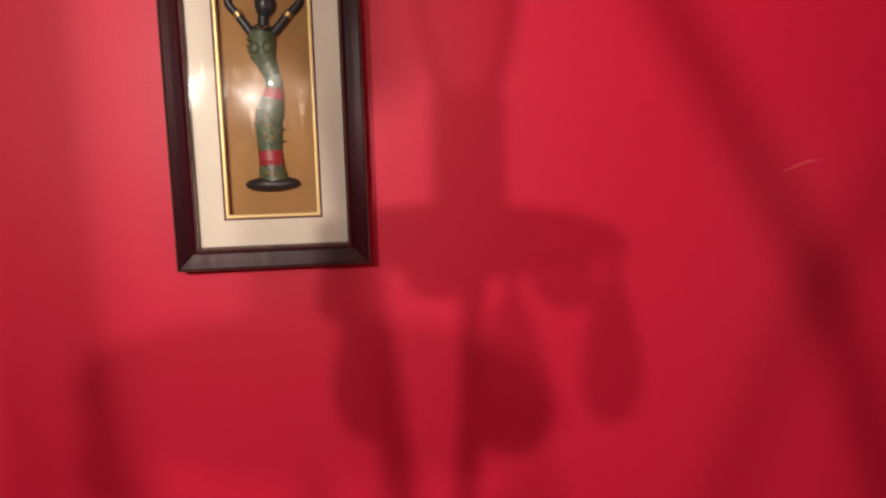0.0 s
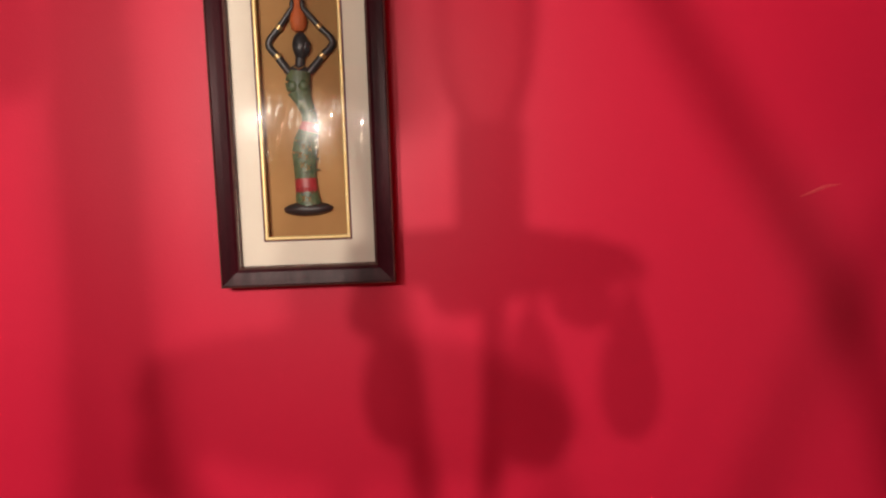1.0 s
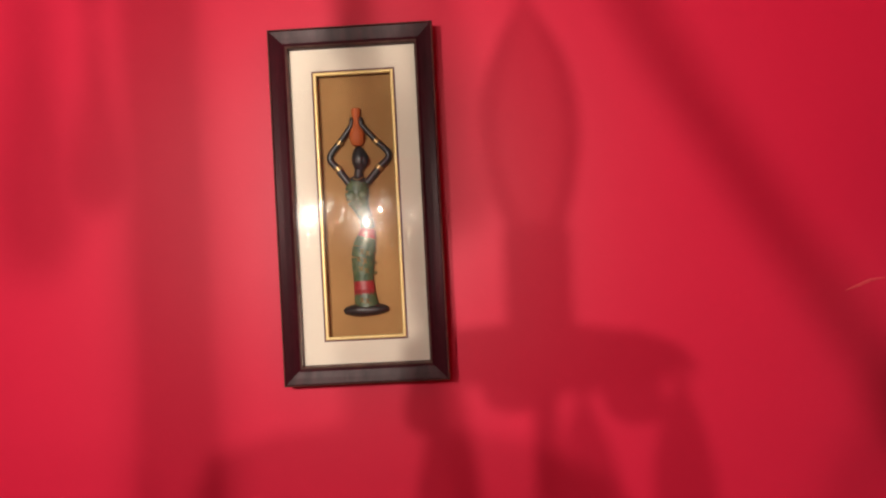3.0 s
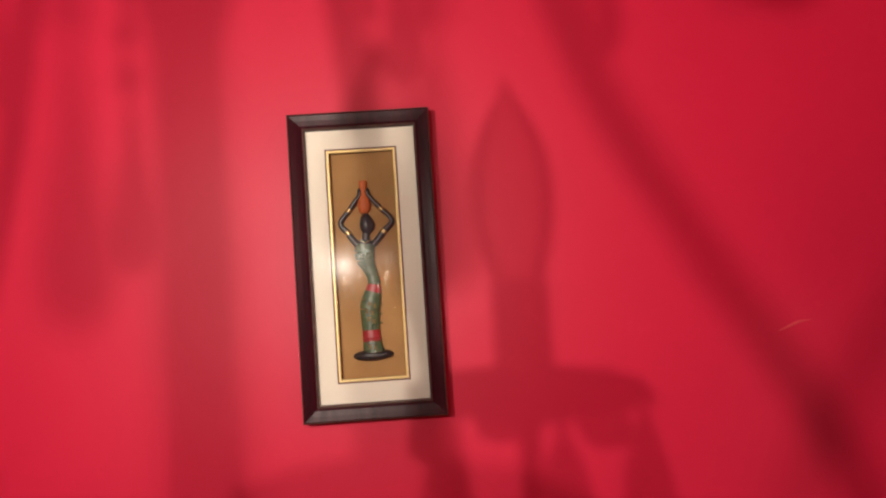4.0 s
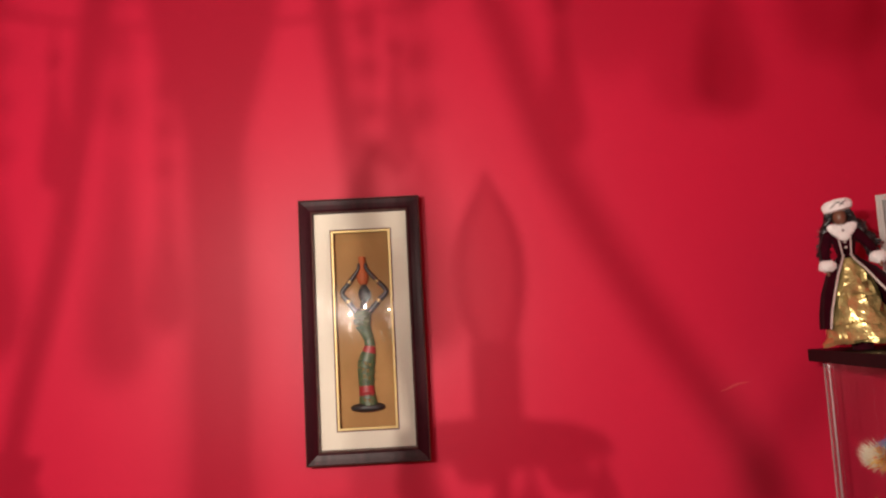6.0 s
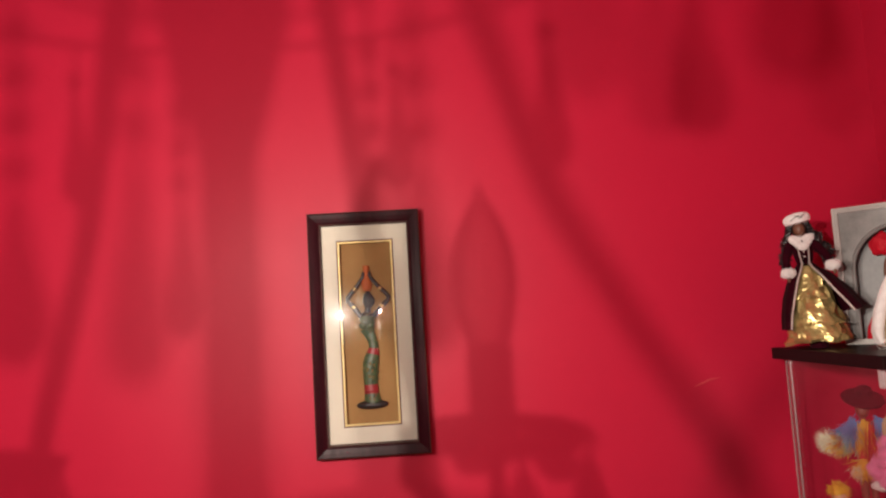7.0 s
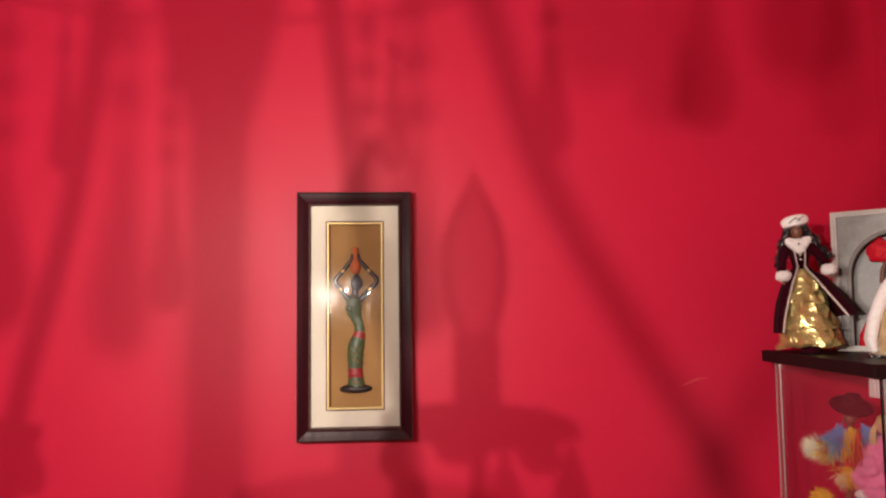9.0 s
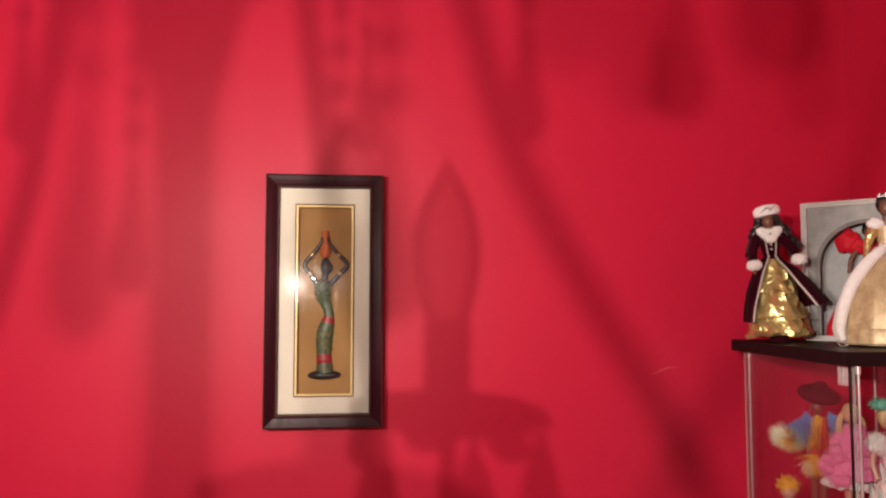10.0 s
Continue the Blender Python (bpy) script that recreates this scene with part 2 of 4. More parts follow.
def smooth_line(ctrl, steps=6):
    """Points of a smooth line through the given ones."""
    c = [Vector(p) for p in ctrl]
    c = [2 * c[0] - c[1], *c, 2 * c[-1] - c[-2]]
    out = []
    for i in range(1, len(c) - 2):
        for s in range(steps):
            t = s / steps
            a, b, d, e = c[i - 1], c[i], c[i + 1], c[i + 2]
            out.append(0.5 * (2 * b + (d - a) * t + (2 * a - 5 * b + 4 * d - e) * t * t + (3 * b - a - 3 * d + e) * t ** 3))
    return out + [c[-2]]


def blob(bm, at, radii, mat=0, rough=0.0, freq=60.0, sub=3, m=None):
    """A rounded clump with an uneven skin."""
    r = bmesh.ops.create_icosphere(bm, subdivisions=sub, radius=1.0)
    for v in r["verts"]:
        p = Vector((v.co.x * radii[0], v.co.y * radii[1], v.co.z * radii[2]))
        if rough:
            p *= 1 + rough * noise.noise((p + Vector(at)) * freq)
        v.co = (m or Matrix()) @ (p + Vector(at))
    for f in {f for v in r["verts"] for f in v.link_faces}:
        f.material_index = mat
    return bm


def fluff(bm, at, radii, mat, count, length, seed, width=0.0012, m=None):
    """Short tapered tufts standing out of a clump."""
    rnd = random.Random(seed)
    mm = m or Matrix()
    for _ in range(count):
        d = Vector((rnd.gauss(0, 1), rnd.gauss(0, 1), rnd.gauss(0, 1))).normalized()
        p = Vector(at) + Vector((d.x * radii[0], d.y * radii[1], d.z * radii[2])) * 0.93
        tip = p + (d + Vector((rnd.uniform(-.5, .5), rnd.uniform(-.5, .5), rnd.uniform(-.5, .5)))) * length * rnd.uniform(0.6, 1.2)
        s = d.cross(Vector((rnd.gauss(0, 1), rnd.gauss(0, 1), rnd.gauss(0, 1)))).normalized() * width
        s2 = d.cross(s).normalized() * width
        v = [bm.verts.new(mm @ q) for q in (p + s, p - 0.5 * s + s2, p - 0.5 * s - s2, tip)]
        for a, b, c in ((0, 1, 3), (1, 2, 3), (2, 0, 3)):
            bm.faces.new((v[a], v[b], v[c])).material_index = mat
    return bm


# ---- the room ----
def slab(name, size, at, mat, label, category):
    bm = bmesh.new()
    box(bm, size)
    ob = part(name, bm, M[mat], smooth=False)
    ob.location = at
    return tagged(ob, label, category, kind="structure")


CEIL = 3.0
slab("wall_north", (6.05, 0.12, CEIL), (-1.735, 0.06, CEIL / 2), "wall", "plain crimson red satin-painted wall behind the picture", "wall")
slab("wall_east", (0.12, 6.4, CEIL), (1.345, -3.20, CEIL / 2), "wall", "plain crimson red painted wall beside the cabinet", "wall")
slab("wall_west", (0.12, 6.4, CEIL), (-4.70, -3.20, CEIL / 2), "wall", "plain crimson red painted side wall", "wall")
slab("wall_south", (5.92, 0.12, CEIL), (-1.675, -6.34, CEIL / 2), "wall", "plain crimson red painted wall across the room", "wall")
slab("floor", (6.17, 6.52, 0.1), (-1.675, -3.14, -0.05), "floor", "brown wooden floor of the room", "floor")
slab("ceiling", (6.17, 6.52, 0.1), (-1.675, -3.14, CEIL + 0.05), "ceiling", "plain beige painted ceiling of the room", "ceiling")

# a pale scrape in the paint
bm = bmesh.new()
pts = smooth_line([(-0.032, 0, -0.012), (-0.010, 0, -0.004), (0.010, 0, 0.003), (0.034, 0, 0.006)], 5)
tube(bm, pts, [0.0006 + 0.0022 * math.sin(math.pi * i / (len(pts) - 1)) for i in range(len(pts))], 6, 0, 0.25)
scrape = part("wall_scrape", bm, M["scratch"])
scrape.location = (0.800, -0.0006, 1.577)
tagged(scrape, "thin pale scrape in the red wall paint", "scrape", kind="structure")


# ---- shadow box with a relief figure ----
def bar_frame(bm, w, h, prof, mat_of=None):
    """A mitred frame round a w x h outside, from rows of (inset, y)."""
    loops = []
    for inset, y in prof:
        a, b = w / 2 - inset, h / 2 - inset
        loops.append([bm.verts.new((sx * a, y, sz * b)) for sx, sz in ((-1, -1), (1, -1), (1, 1), (-1, 1))])
    for k, (p, q) in enumerate(zip(loops, loops[1:])):
        for s in range(4):
            f = bm.faces.new((p[s], p[(s + 1) % 4], q[(s + 1) % 4], q[s]))
            f.material_index = mat_of[k] if mat_of else 0
    return bm


def shadow_box():
    w, h = 0.262, 0.566
    thing = base("shadow_box", pose(0, 0, 1.742), "dark mahogany shadow box with cream mat on the red wall", "picture frame")
    bm = bmesh.new()
    bar_frame(bm, w, h, [(0.002, -0.002), (0.0, -0.008), (0.0, -0.0405), (0.0008, -0.0425), (0.0024, -0.0430), (0.0038, -0.0418), (0.0130, -0.0402), (0.0225, -0.0382),
                         (0.0265, -0.0368), (0.0282, -0.0372), (0.0300, -0.0358), (0.0305, -0.028), (0.0305, -0.010)],
              [0, 0, 1, 1, 0, 0, 0, 0, 1, 1, 0, 0])
    part("frame", bm, [M["mahogany"], M["edge_wear"]], thing, "dark mahogany moulding with worn edges", smooth=False)
    mw, mh, gw, gh = w - 0.061, h - 0.061, 0.131, 0.431
    gz = 0.0005
    bm = bmesh.new()
    a, b, c, d = mw / 2 + 0.002, mh / 2 + 0.002, gw / 2, gh / 2
    for x0, x1, z0, z1 in ((-a, -c, -b, b), (c, a, -b, b), (-c, c, d + gz, b), (-c, c, -b, -d + gz)):
        box(bm, (x1 - x0, 0.003, z1 - z0), pose((x0 + x1) / 2, -0.0215, (z0 + z1) / 2))
    part("mat_board", bm, M["mat"], thing, "cream mat board", smooth=False)
    for nm, ins, y0, wd, mt in (("plum_fillet", -0.0015, -0.0232, 0.0025, "plum_line"), ("gold_fillet", 0.001, -0.0238, 0.005, "gold")):
        bm = bmesh.new()
        bar_frame(bm, gw - 2 * ins, gh - 2 * ins, [(0, -0.020), (0, y0), (wd * 0.3, y0 - 0.0008), (wd * 0.7, y0 - 0.0008), (wd, y0), (wd, -0.018)])
        bmesh.ops.translate(bm, verts=bm.verts, vec=(0, 0, gz))
        part(nm, bm, M[mt], thing, smooth=False)
    bm = bmesh.new()
    for x0, x1, z0, z1 in ((-c - .003, -c + .003, -d, d), (c - .003, c + .003, -d, d), (-c, c, d - .003, d + .003), (-c, c, -d - .003, -d + .003)):
        box(bm, (x1 - x0, 0.0170, z1 - z0), pose((x0 + x1) / 2, -0.0122, (z0 + z1) / 2 + gz))
    part("recess_side", bm, M["backing"], thing, smooth=False)
    bm = bmesh.new()
    box(bm, (mw, 0.002, mh), pose(0, -0.0035, 0))
    part("backing_board", bm, M["backing"], thing, "tan backing board", smooth=False)
    bm = bmesh.new()
    box(bm, (mw + 0.001, 0.0016, mh + 0.001), pose(0, -0.0310, 0, -1.5, 0, 0.4))
    part("glass_pane", bm, M["frame_glass"], thing, smooth=False).visible_shadow = False

    # the relief figure with a pot on its head, one mesh
    bm = bmesh.new()
    ox = Vector((0.0, -0.011, -1.742))

    def P(x, z, y=0.0):
        return Vector((x, y, z)) + ox
    # skirt and torso: a swaying body
    rows = [(0.002, 1.578, .0200), (0.001, 1.586, .0190), (0.000, 1.600, .0170), (-0.001, 1.620, .0162), (-0.001, 1.640, .0172), (-0.001, 1.658, .0185), (0.002, 1.674, .0185),
            (0.007, 1.690, .0152), (0.010, 1.704, .0118), (0.008, 1.720, .0108), (0.001, 1.738, .0132), (-0.004, 1.752, .0180), (-0.005, 1.764, .0195), (-0.002, 1.780, .0170), (-0.001, 1.788, .0100)]
    for k in range(len(rows) - 1):
        z = (rows[k][1] + rows[k + 1][1]) / 2
        mi = 2 if (1.604 < z < 1.624 or 1.690 < z < 1.702) else (1 if z < 1.775 else 0)
        (x0, z0, r0), (x1, z1, r1) = rows[k], rows[k + 1]
        tube(bm, [P(x0, z0), P(x1, z1)], [r0, r1], 16, mi, 0.55)
    for zt, rr in ((1.664, .0188), (1.646, .0180), (1.630, .0174)):       # folds of the wrap
        tube(bm, [P(0.004 - .0185, zt + .004), P(0.001, zt - 0.002, -.0100), P(0.004 + .0165, zt + 0.003)], 0.0013, 6, 1)
    for s in range(7):                                                   # pointed edge of the red band
        tube(bm, [P(-0.014 + s * 0.0046, 1.606, -0.0085), P(-0.014 + s * 0.0046, 1.597, -0.0088)], [0.0024, 0.0003], 6, 2)
    for s, (dx, z) in enumerate([(-.006, 1.655), (.004, 1.652), (-.003, 1.640), (.006, 1.636), (0, 1.668), (.009, 1.664), (-.004, 1.590), (.005, 1.588)]):
        for sg in (-1, 1):                                               # pale cross strokes on the cloth
            tube(bm, [P(dx - .003, z - sg * .004, -.0104), P(dx + .003, z + sg * .004, -.0104)], 0.0008, 4, 4)
    tube(bm, [P(-0.001, 1.784), P(0.000, 1.800)], [0.0075, 0.0068], 12, 0, 0.8)        # neck
    blob(bm, P(0.002, 1.817), (0.0125, 0.011, 0.0205), 0, 0.06, 120)                   # head
    blob(bm, P(0.009, 1.815, -.003), (0.008, 0.006, 0.012), 0, 0.05, 120)
    for sx, ex in ((-1, -0.046), (1, 0.050)):                                          # raised arms
        sh, el, ha = P(sx * 0.0145 - .002, 1.778), P(ex, 1.822), P(sx * 0.0075, 1.872, -.004)
        arm = smooth_line([sh, sh.lerp(el, .55) + Vector((sx * .001, 0, 0)), el, el.lerp(ha, .5), ha], 4)
        tube(bm, arm, [0.0062 - 0.0022 * i / (len(arm) - 1) for i in range(len(arm))], 10, 0)
        for q0, q1, f in ((sh, el, .55), (el, ha, .45)):
            c = q0.lerp(q1, f)
            dd = (q1 - q0).normalized() * 0.0032
            tube(bm, [c - dd, c + dd], 0.0066 if q0 == sh else 0.0056, 10, 4)
        blob(bm, ha + Vector((0, 0, 0.005)), (0.0035, 0.003, 0.008), 0)
    lathe(bm, [(0.006, 1.838), (0.0105, 1.842), (0.0125, 1.852), (0.0115, 1.864), (0.0075, 1.874), (0.0060, 1.884), (0.0072, 1.892), (0.0078, 1.898), (0.0062, 1.899)],
          Matrix.Translation(ox + Vector((0, 0, 0))), 18, 3, 0.8)
    tube(bm, [P(-0.009, 1.786, -.006), P(-0.001, 1.782, -.0105), P(0.008, 1.787, -.006)], 0.0009, 6, 4)
    blob(bm, P(0.001, 1.573), (0.037, 0.0125, 0.0108), 5, 0.16, 45)
    for bx in (-0.012, 0.004):
        blob(bm, P(bx, 1.758, -0.007), (0.0085, 0.006, 0.0085), 1, 0.05, 100)
    part("figurine", bm, [M["ebony"], M["green_cloth"], M["red_band"], M["terracotta"], M["bangle"], M["relief_base"]], thing,
         "dark painted relief figure in a green wrap carrying a terracotta pot")
    return thing


shadow_box()


# ---- chandelier ----
def chandelier():
    """Five swan-neck arms with candle bulbs; heights inside are taken from the filaments."""
    thing = base("chandelier", Matrix.Translation(HUB + Vector((0, 0, BULB_Z))), "bronze chandelier with candle bulbs and pearly crystal drops", "chandelier")
    bm = bmesh.new()
    lathe(bm, [(0.001, -0.300), (0.008, -0.296), (0.014, -0.284), (0.008, -0.270), (0.012, -0.258), (0.028, -0.238), (0.034, -0.215), (0.024, -0.192), (0.013, -0.178), (0.011, -0.13),
               (0.015, -0.115), (0.016, -0.105), (0.011, -0.09), (0.0085, -0.05), (0.0078, 0.03), (0.012, 0.045), (0.017, 0.065), (0.020, 0.085), (0.013, 0.105), (0.008, 0.125), (0.006, 0.145)], segs=28)
    part("column", bm, M["bronze"], thing, "turned bronze column")
    top = CEIL - BULB_Z
    bm = bmesh.new()
    z, k = 0.142, 0
    while z < top - 0.045:
        ring = [Vector((0.010 * math.cos(a), 0, 0.017 * math.sin(a))) for a in (2 * math.pi * s / 12 for s in range(13))]
        rot = Matrix.Rotation(radians(90 * (k % 2)), 3, "Z")
        tube(bm, [rot @ p + Vector((0, 0, z + 0.013)) for p in ring], 0.0022, 6)
        z += 0.0265
        k += 1
    part("chain", bm, M["bronze"], thing)
    bm = bmesh.new()
    lathe(bm, [(0.006, top - 0.05), (0.03, top - 0.045), (0.06, top - 0.02), (0.065, top - 0.0005)], segs=32)
    part("canopy", bm, M["bronze"], thing)
    # crown: an outer ring of short pendants and an inner ring of longer ones
    bm = bmesh.new()
    for r, z in ((0.132, 0.098), (0.055, 0.086)):
        tube(bm, [Vector((r * math.cos(a), r * math.sin(a), z)) for a in (2 * math.pi * s / 40 for s in range(41))], 0.0012, 8)
    for k in range(5):
        a = 2 * math.pi * k / 5 + 0.38
        tube(bm, smooth_line([(0.012 * math.cos(a), 0.012 * math.sin(a), 0.10), (0.055 * math.cos(a), 0.055 * math.sin(a), 0.086), (0.132 * math.cos(a), 0.132 * math.sin(a), 0.098)], 4), 0.0020, 8)
    crown = part("crown", bm, M["bronze"], thing, "bronze crown ring")
    hung = [(0.132, -29 + 30 * k, 0.098, 0.030) for k in range(11)] + [(0.055, 254 + 72 * k, 0.086, -0.022) for k in range(5)]
    for r, ang, top_z, low in hung:
        a = radians(ang)
        e = Matrix.Translation((r * math.cos(a), r * math.sin(a), 0)) @ Matrix.Rotation(a, 4, "Z")
        bm = bmesh.new()
        lathe(bm, [(0.0008, low + 0.046), (0.0028, low + 0.042), (0.0042, low + 0.032), (0.0074, low + 0.019), (0.0088, low + 0.011), (0.0074, low + 0.004), (0.0008, low)], e, 12, 0, 0.6)
        z = low + 0.052
        while z < top_z - 0.006:                                          # octagon beads up to the ring
            lathe(bm, [(0.0008, z - 0.0055), (0.0050, z - 0.001), (0.0050, z + 0.001), (0.0008, z + 0.0055)], e, 8, 0, 0.6)
            z += 0.0125
        tube(bm, [e @ Vector((0, 0, low + 0.044)), e @ Vector((0, 0, top_z))], 0.0008, 6, 1)
        part("crystal_pendant", bm, [M["pearl"], M["wire"]], crown, "long pearly crystal pendant")
    for ang in ARM_ANGLES:
        rot = Matrix.Rotation(radians(ang), 4, "Z")

        def R(r, z):
            return rot @ Vector((r, 0, z))
        bm = bmesh.new()
        tube(bm, smooth_line([R(0.012, 0.070), R(0.030, 0.105), R(0.054, 0.100), R(0.068, 0.061), R(0.081, 0.018), R(0.098, -0.016), R(0.119, -0.054), R(0.134, -0.100), R(0.149, -0.150),
                              R(0.168, -0.184), R(0.190, -0.184), R(0.205, -0.150), R(ARM_R, -0.118), R(ARM_R, -0.094)], 6), 0.0042, 10)
        part("arm", bm, M["bronze"], thing, "swan-neck bronze arm")
        c = rot @ Vector((ARM_R, 0, 0))
        bm = bmesh.new()
        lathe(bm, [(0.006, -0.094), (0.010, -0.0900), (0.018, -0.0868), (0.034, -0.0840), (0.0450, -0.0815), (0.0455, -0.0795), (0.0440, -0.0785), (0.018, -0.083), (0.011, -0.082)], Matrix.Translation(c + Vector((0, 0, -0.006))), 36,
              wave=lambda a, k: 1 + (0.022 * math.cos(12 * a) if 3 <= k <= 6 else 0))
        dish = part("bobeche", bm, M["bronze"], thing, "scalloped dish under the candle")
        bm = bmesh.new()
        lathe(bm, [(0.0115, -0.090), (0.0122, -0.086), (0.0110, -0.082), (0.0110, -0.050), (0.0116, -0.048), (0.0112, -0.045), (0.0075, -0.043)], Matrix.Translation(c), 20)
        part("candle_sleeve", bm, M["ivory"], thing, "ivory candle sleeve")
        bm = bmesh.new()
        lathe(bm, [(0.0082, -0.0455), (0.0105, -0.040), (0.0136, -0.030), (0.0154, -0.019), (0.0158, -0.009), (0.0150, 0.001), (0.0126, 0.011), (0.0090, 0.0195), (0.0056, 0.0250), (0.0034, 0.0285), (0.0022, 0.0325), (0.0006, 0.0370)],
              Matrix.Translation(c), 24, cap=False)
        part("bulb", bm, M["bulb"], thing, "lit flame-shaped bulb")
        for k in range(6):                                                # pear drops wired to the rim
            a = radians(30 + 60 * k)
            e = c + Vector((0.0425 * math.cos(a), 0.0425 * math.sin(a), -0.006))
            m = Matrix.Translation(e) @ Matrix.Rotation(a + math.pi / 2 + 0.25 * math.sin(3.1 * k + ang), 4, "Z")
            bm = bmesh.new()
            q, flat = (0.58, 0.6) if k < 3 else (1.12, 0.78)                                   # longer drops on the side away from the picture
            lathe(bm, [(0.0006, -0.0850), (0.0028, -0.085 - 0.0025 * q), (0.0062, -0.085 - 0.0095 * q), (0.0094, -0.085 - 0.0180 * q), (0.0114, -0.085 - 0.0260 * q),
                       (0.0117, -0.085 - 0.0325 * q), (0.0102, -0.085 - 0.0385 * q), (0.0066, -0.085 - 0.0425 * q), (0.0012, -0.085 - 0.0445 * q)], m, 14, 0, flat,
                  wave=lambda a, k: 1 + 0.03 * math.cos(7 * a + 2 * k))
            tube(bm, [m @ Vector((0, -0.004, -0.078)), m @ Vector((0, -0.0045, -0.0825)), m @ Vector((0, 0, -0.0866)), m @ Vector((0, 0.0045, -0.0835)), m @ Vector((0, 0.004, -0.0775))], 0.0010, 6, 1)
            part("crystal_drop", bm, [M["pearl"], M["wire"]], dish, "pearly crystal drop on a wire")
    return thing


chandelier()


# ---- glass cabinet ----
CAB = pose(0.903, -0.342, 0, 0, 0, -0.3)     # left face of the cabinet at its middle
CW, CD, CH = 0.330, 0.392, 1.656
DOLL = Matrix.Scale(0.985, 4)


def cabinet():
    thing = base("display_cabinet", CAB, "tall glass display cabinet with black-brown top, holding dolls", "cabinet")
    bm = bmesh.new()
    box(bm, (CW + 0.02, CD, 0.024), pose(CW / 2, 0, CH - 0.012), 0, 0.0015)
    part("top_panel", bm, M["black_top"], thing, "black-brown top panel", smooth=False)
    bm = bmesh.new()
    box(bm, (CW + 0.02, CD, 0.06), pose(CW / 2, 0, 0.03), 0, 0.0015)
    part("base_panel", bm, M["black_top"], thing, smooth=False)
    x0, x1, y0, y1, z0, z1 = 0.014, CW - 0.012, -CD / 2 + 0.014, CD / 2 - 0.014, 0.06, CH - 0.024
    hz, mz = z1 - z0, (z0 + z1) / 2
    for nm, size, at in (("side_glass", (0.004, y1 - y0, hz), (x0, 0, mz)), ("side_glass", (0.004, y1 - y0, hz), (x1, 0, mz)),
                         ("back_glass", (x1 - x0 - 0.008, 0.004, hz), ((x0 + x1) / 2, y1 - 0.002, mz)), ("glass_door", (x1 - x0, 0.004, hz - 0.006), ((x0 + x1) / 2, y0 - 0.006, mz))):
        bm = bmesh.new()
        box(bm, size, pose(*at))
        part(nm, bm, M["case_glass"], thing, smooth=False).visible_shadow = False
    for ex, ey, wd in ((x0, y1 + 0.001, 0.003), (x0, y0 - 0.0005, 0.003), (x1, y1 + 0.001, 0.003), (x0 - 0.002, y0 - 0.006, 0.003)):
        bm = bmesh.new()
        box(bm, (wd, wd, hz), pose(ex, ey, mz), 0, 0.0006, 1)
        part("glass_edge", bm, M["glass_edge"], thing, smooth=False)
    for ex, ey in ((x0 + 0.005, y1 - 0.008), (x0 + 0.001, y0 - 0.0125), (x1 - 0.012, y1 - 0.010), (x1 - 0.01, y0 + 0.012)):
        bm = bmesh.new()
        rr = 0.0022
        lathe(bm, [(rr, z0), (rr, z1 - 0.014), (0.0042, z1 - 0.013), (0.0042, z1)], pose(ex, ey, 0), 12)
        part("corner_rod", bm, M["chrome"], thing, "thin chrome rod")
    bm = bmesh.new()
    box(bm, (0.003, 0.006, hz), pose(x0 - 0.003, y0 + 0.004, mz), 0, 0.001, 1)
    part("door_seal", bm, M["black_top"], thing, smooth=False)
    for k in range(3):
        bm = bmesh.new()
        box(bm, (0.007, 0.005, 0.036), pose(x0 + 0.006, y0 + 0.024 + 0.010 * k, z1 - 0.019), 0, 0.0012)
        part("hinge_leaf", bm, M["satin_steel"], thing, "bright steel hinge leaf")
    for z in (0.45, 0.86, 1.2725):
        bm = bmesh.new()
        box(bm, (x1 - x0 - 0.014, y1 - y0 - 0.02, 0.005), pose((x0 + x1) / 2, 0, z))
        part("glass_shelf", bm, M["case_glass"], thing, smooth=False).visible_shadow = False
    return thing


cabinet()
SHELF = 1.275


def pleats(count, depth, seed=0, rows=99):
    """Folds that deepen towards the hem."""
    def w(a, k):
        g = depth * (k / rows)
        return 1 + g * math.sin(a * count + seed) + 0.4 * g * math.sin(a * (count * 0.37 // 1 + 2) + seed * 2)
    return w


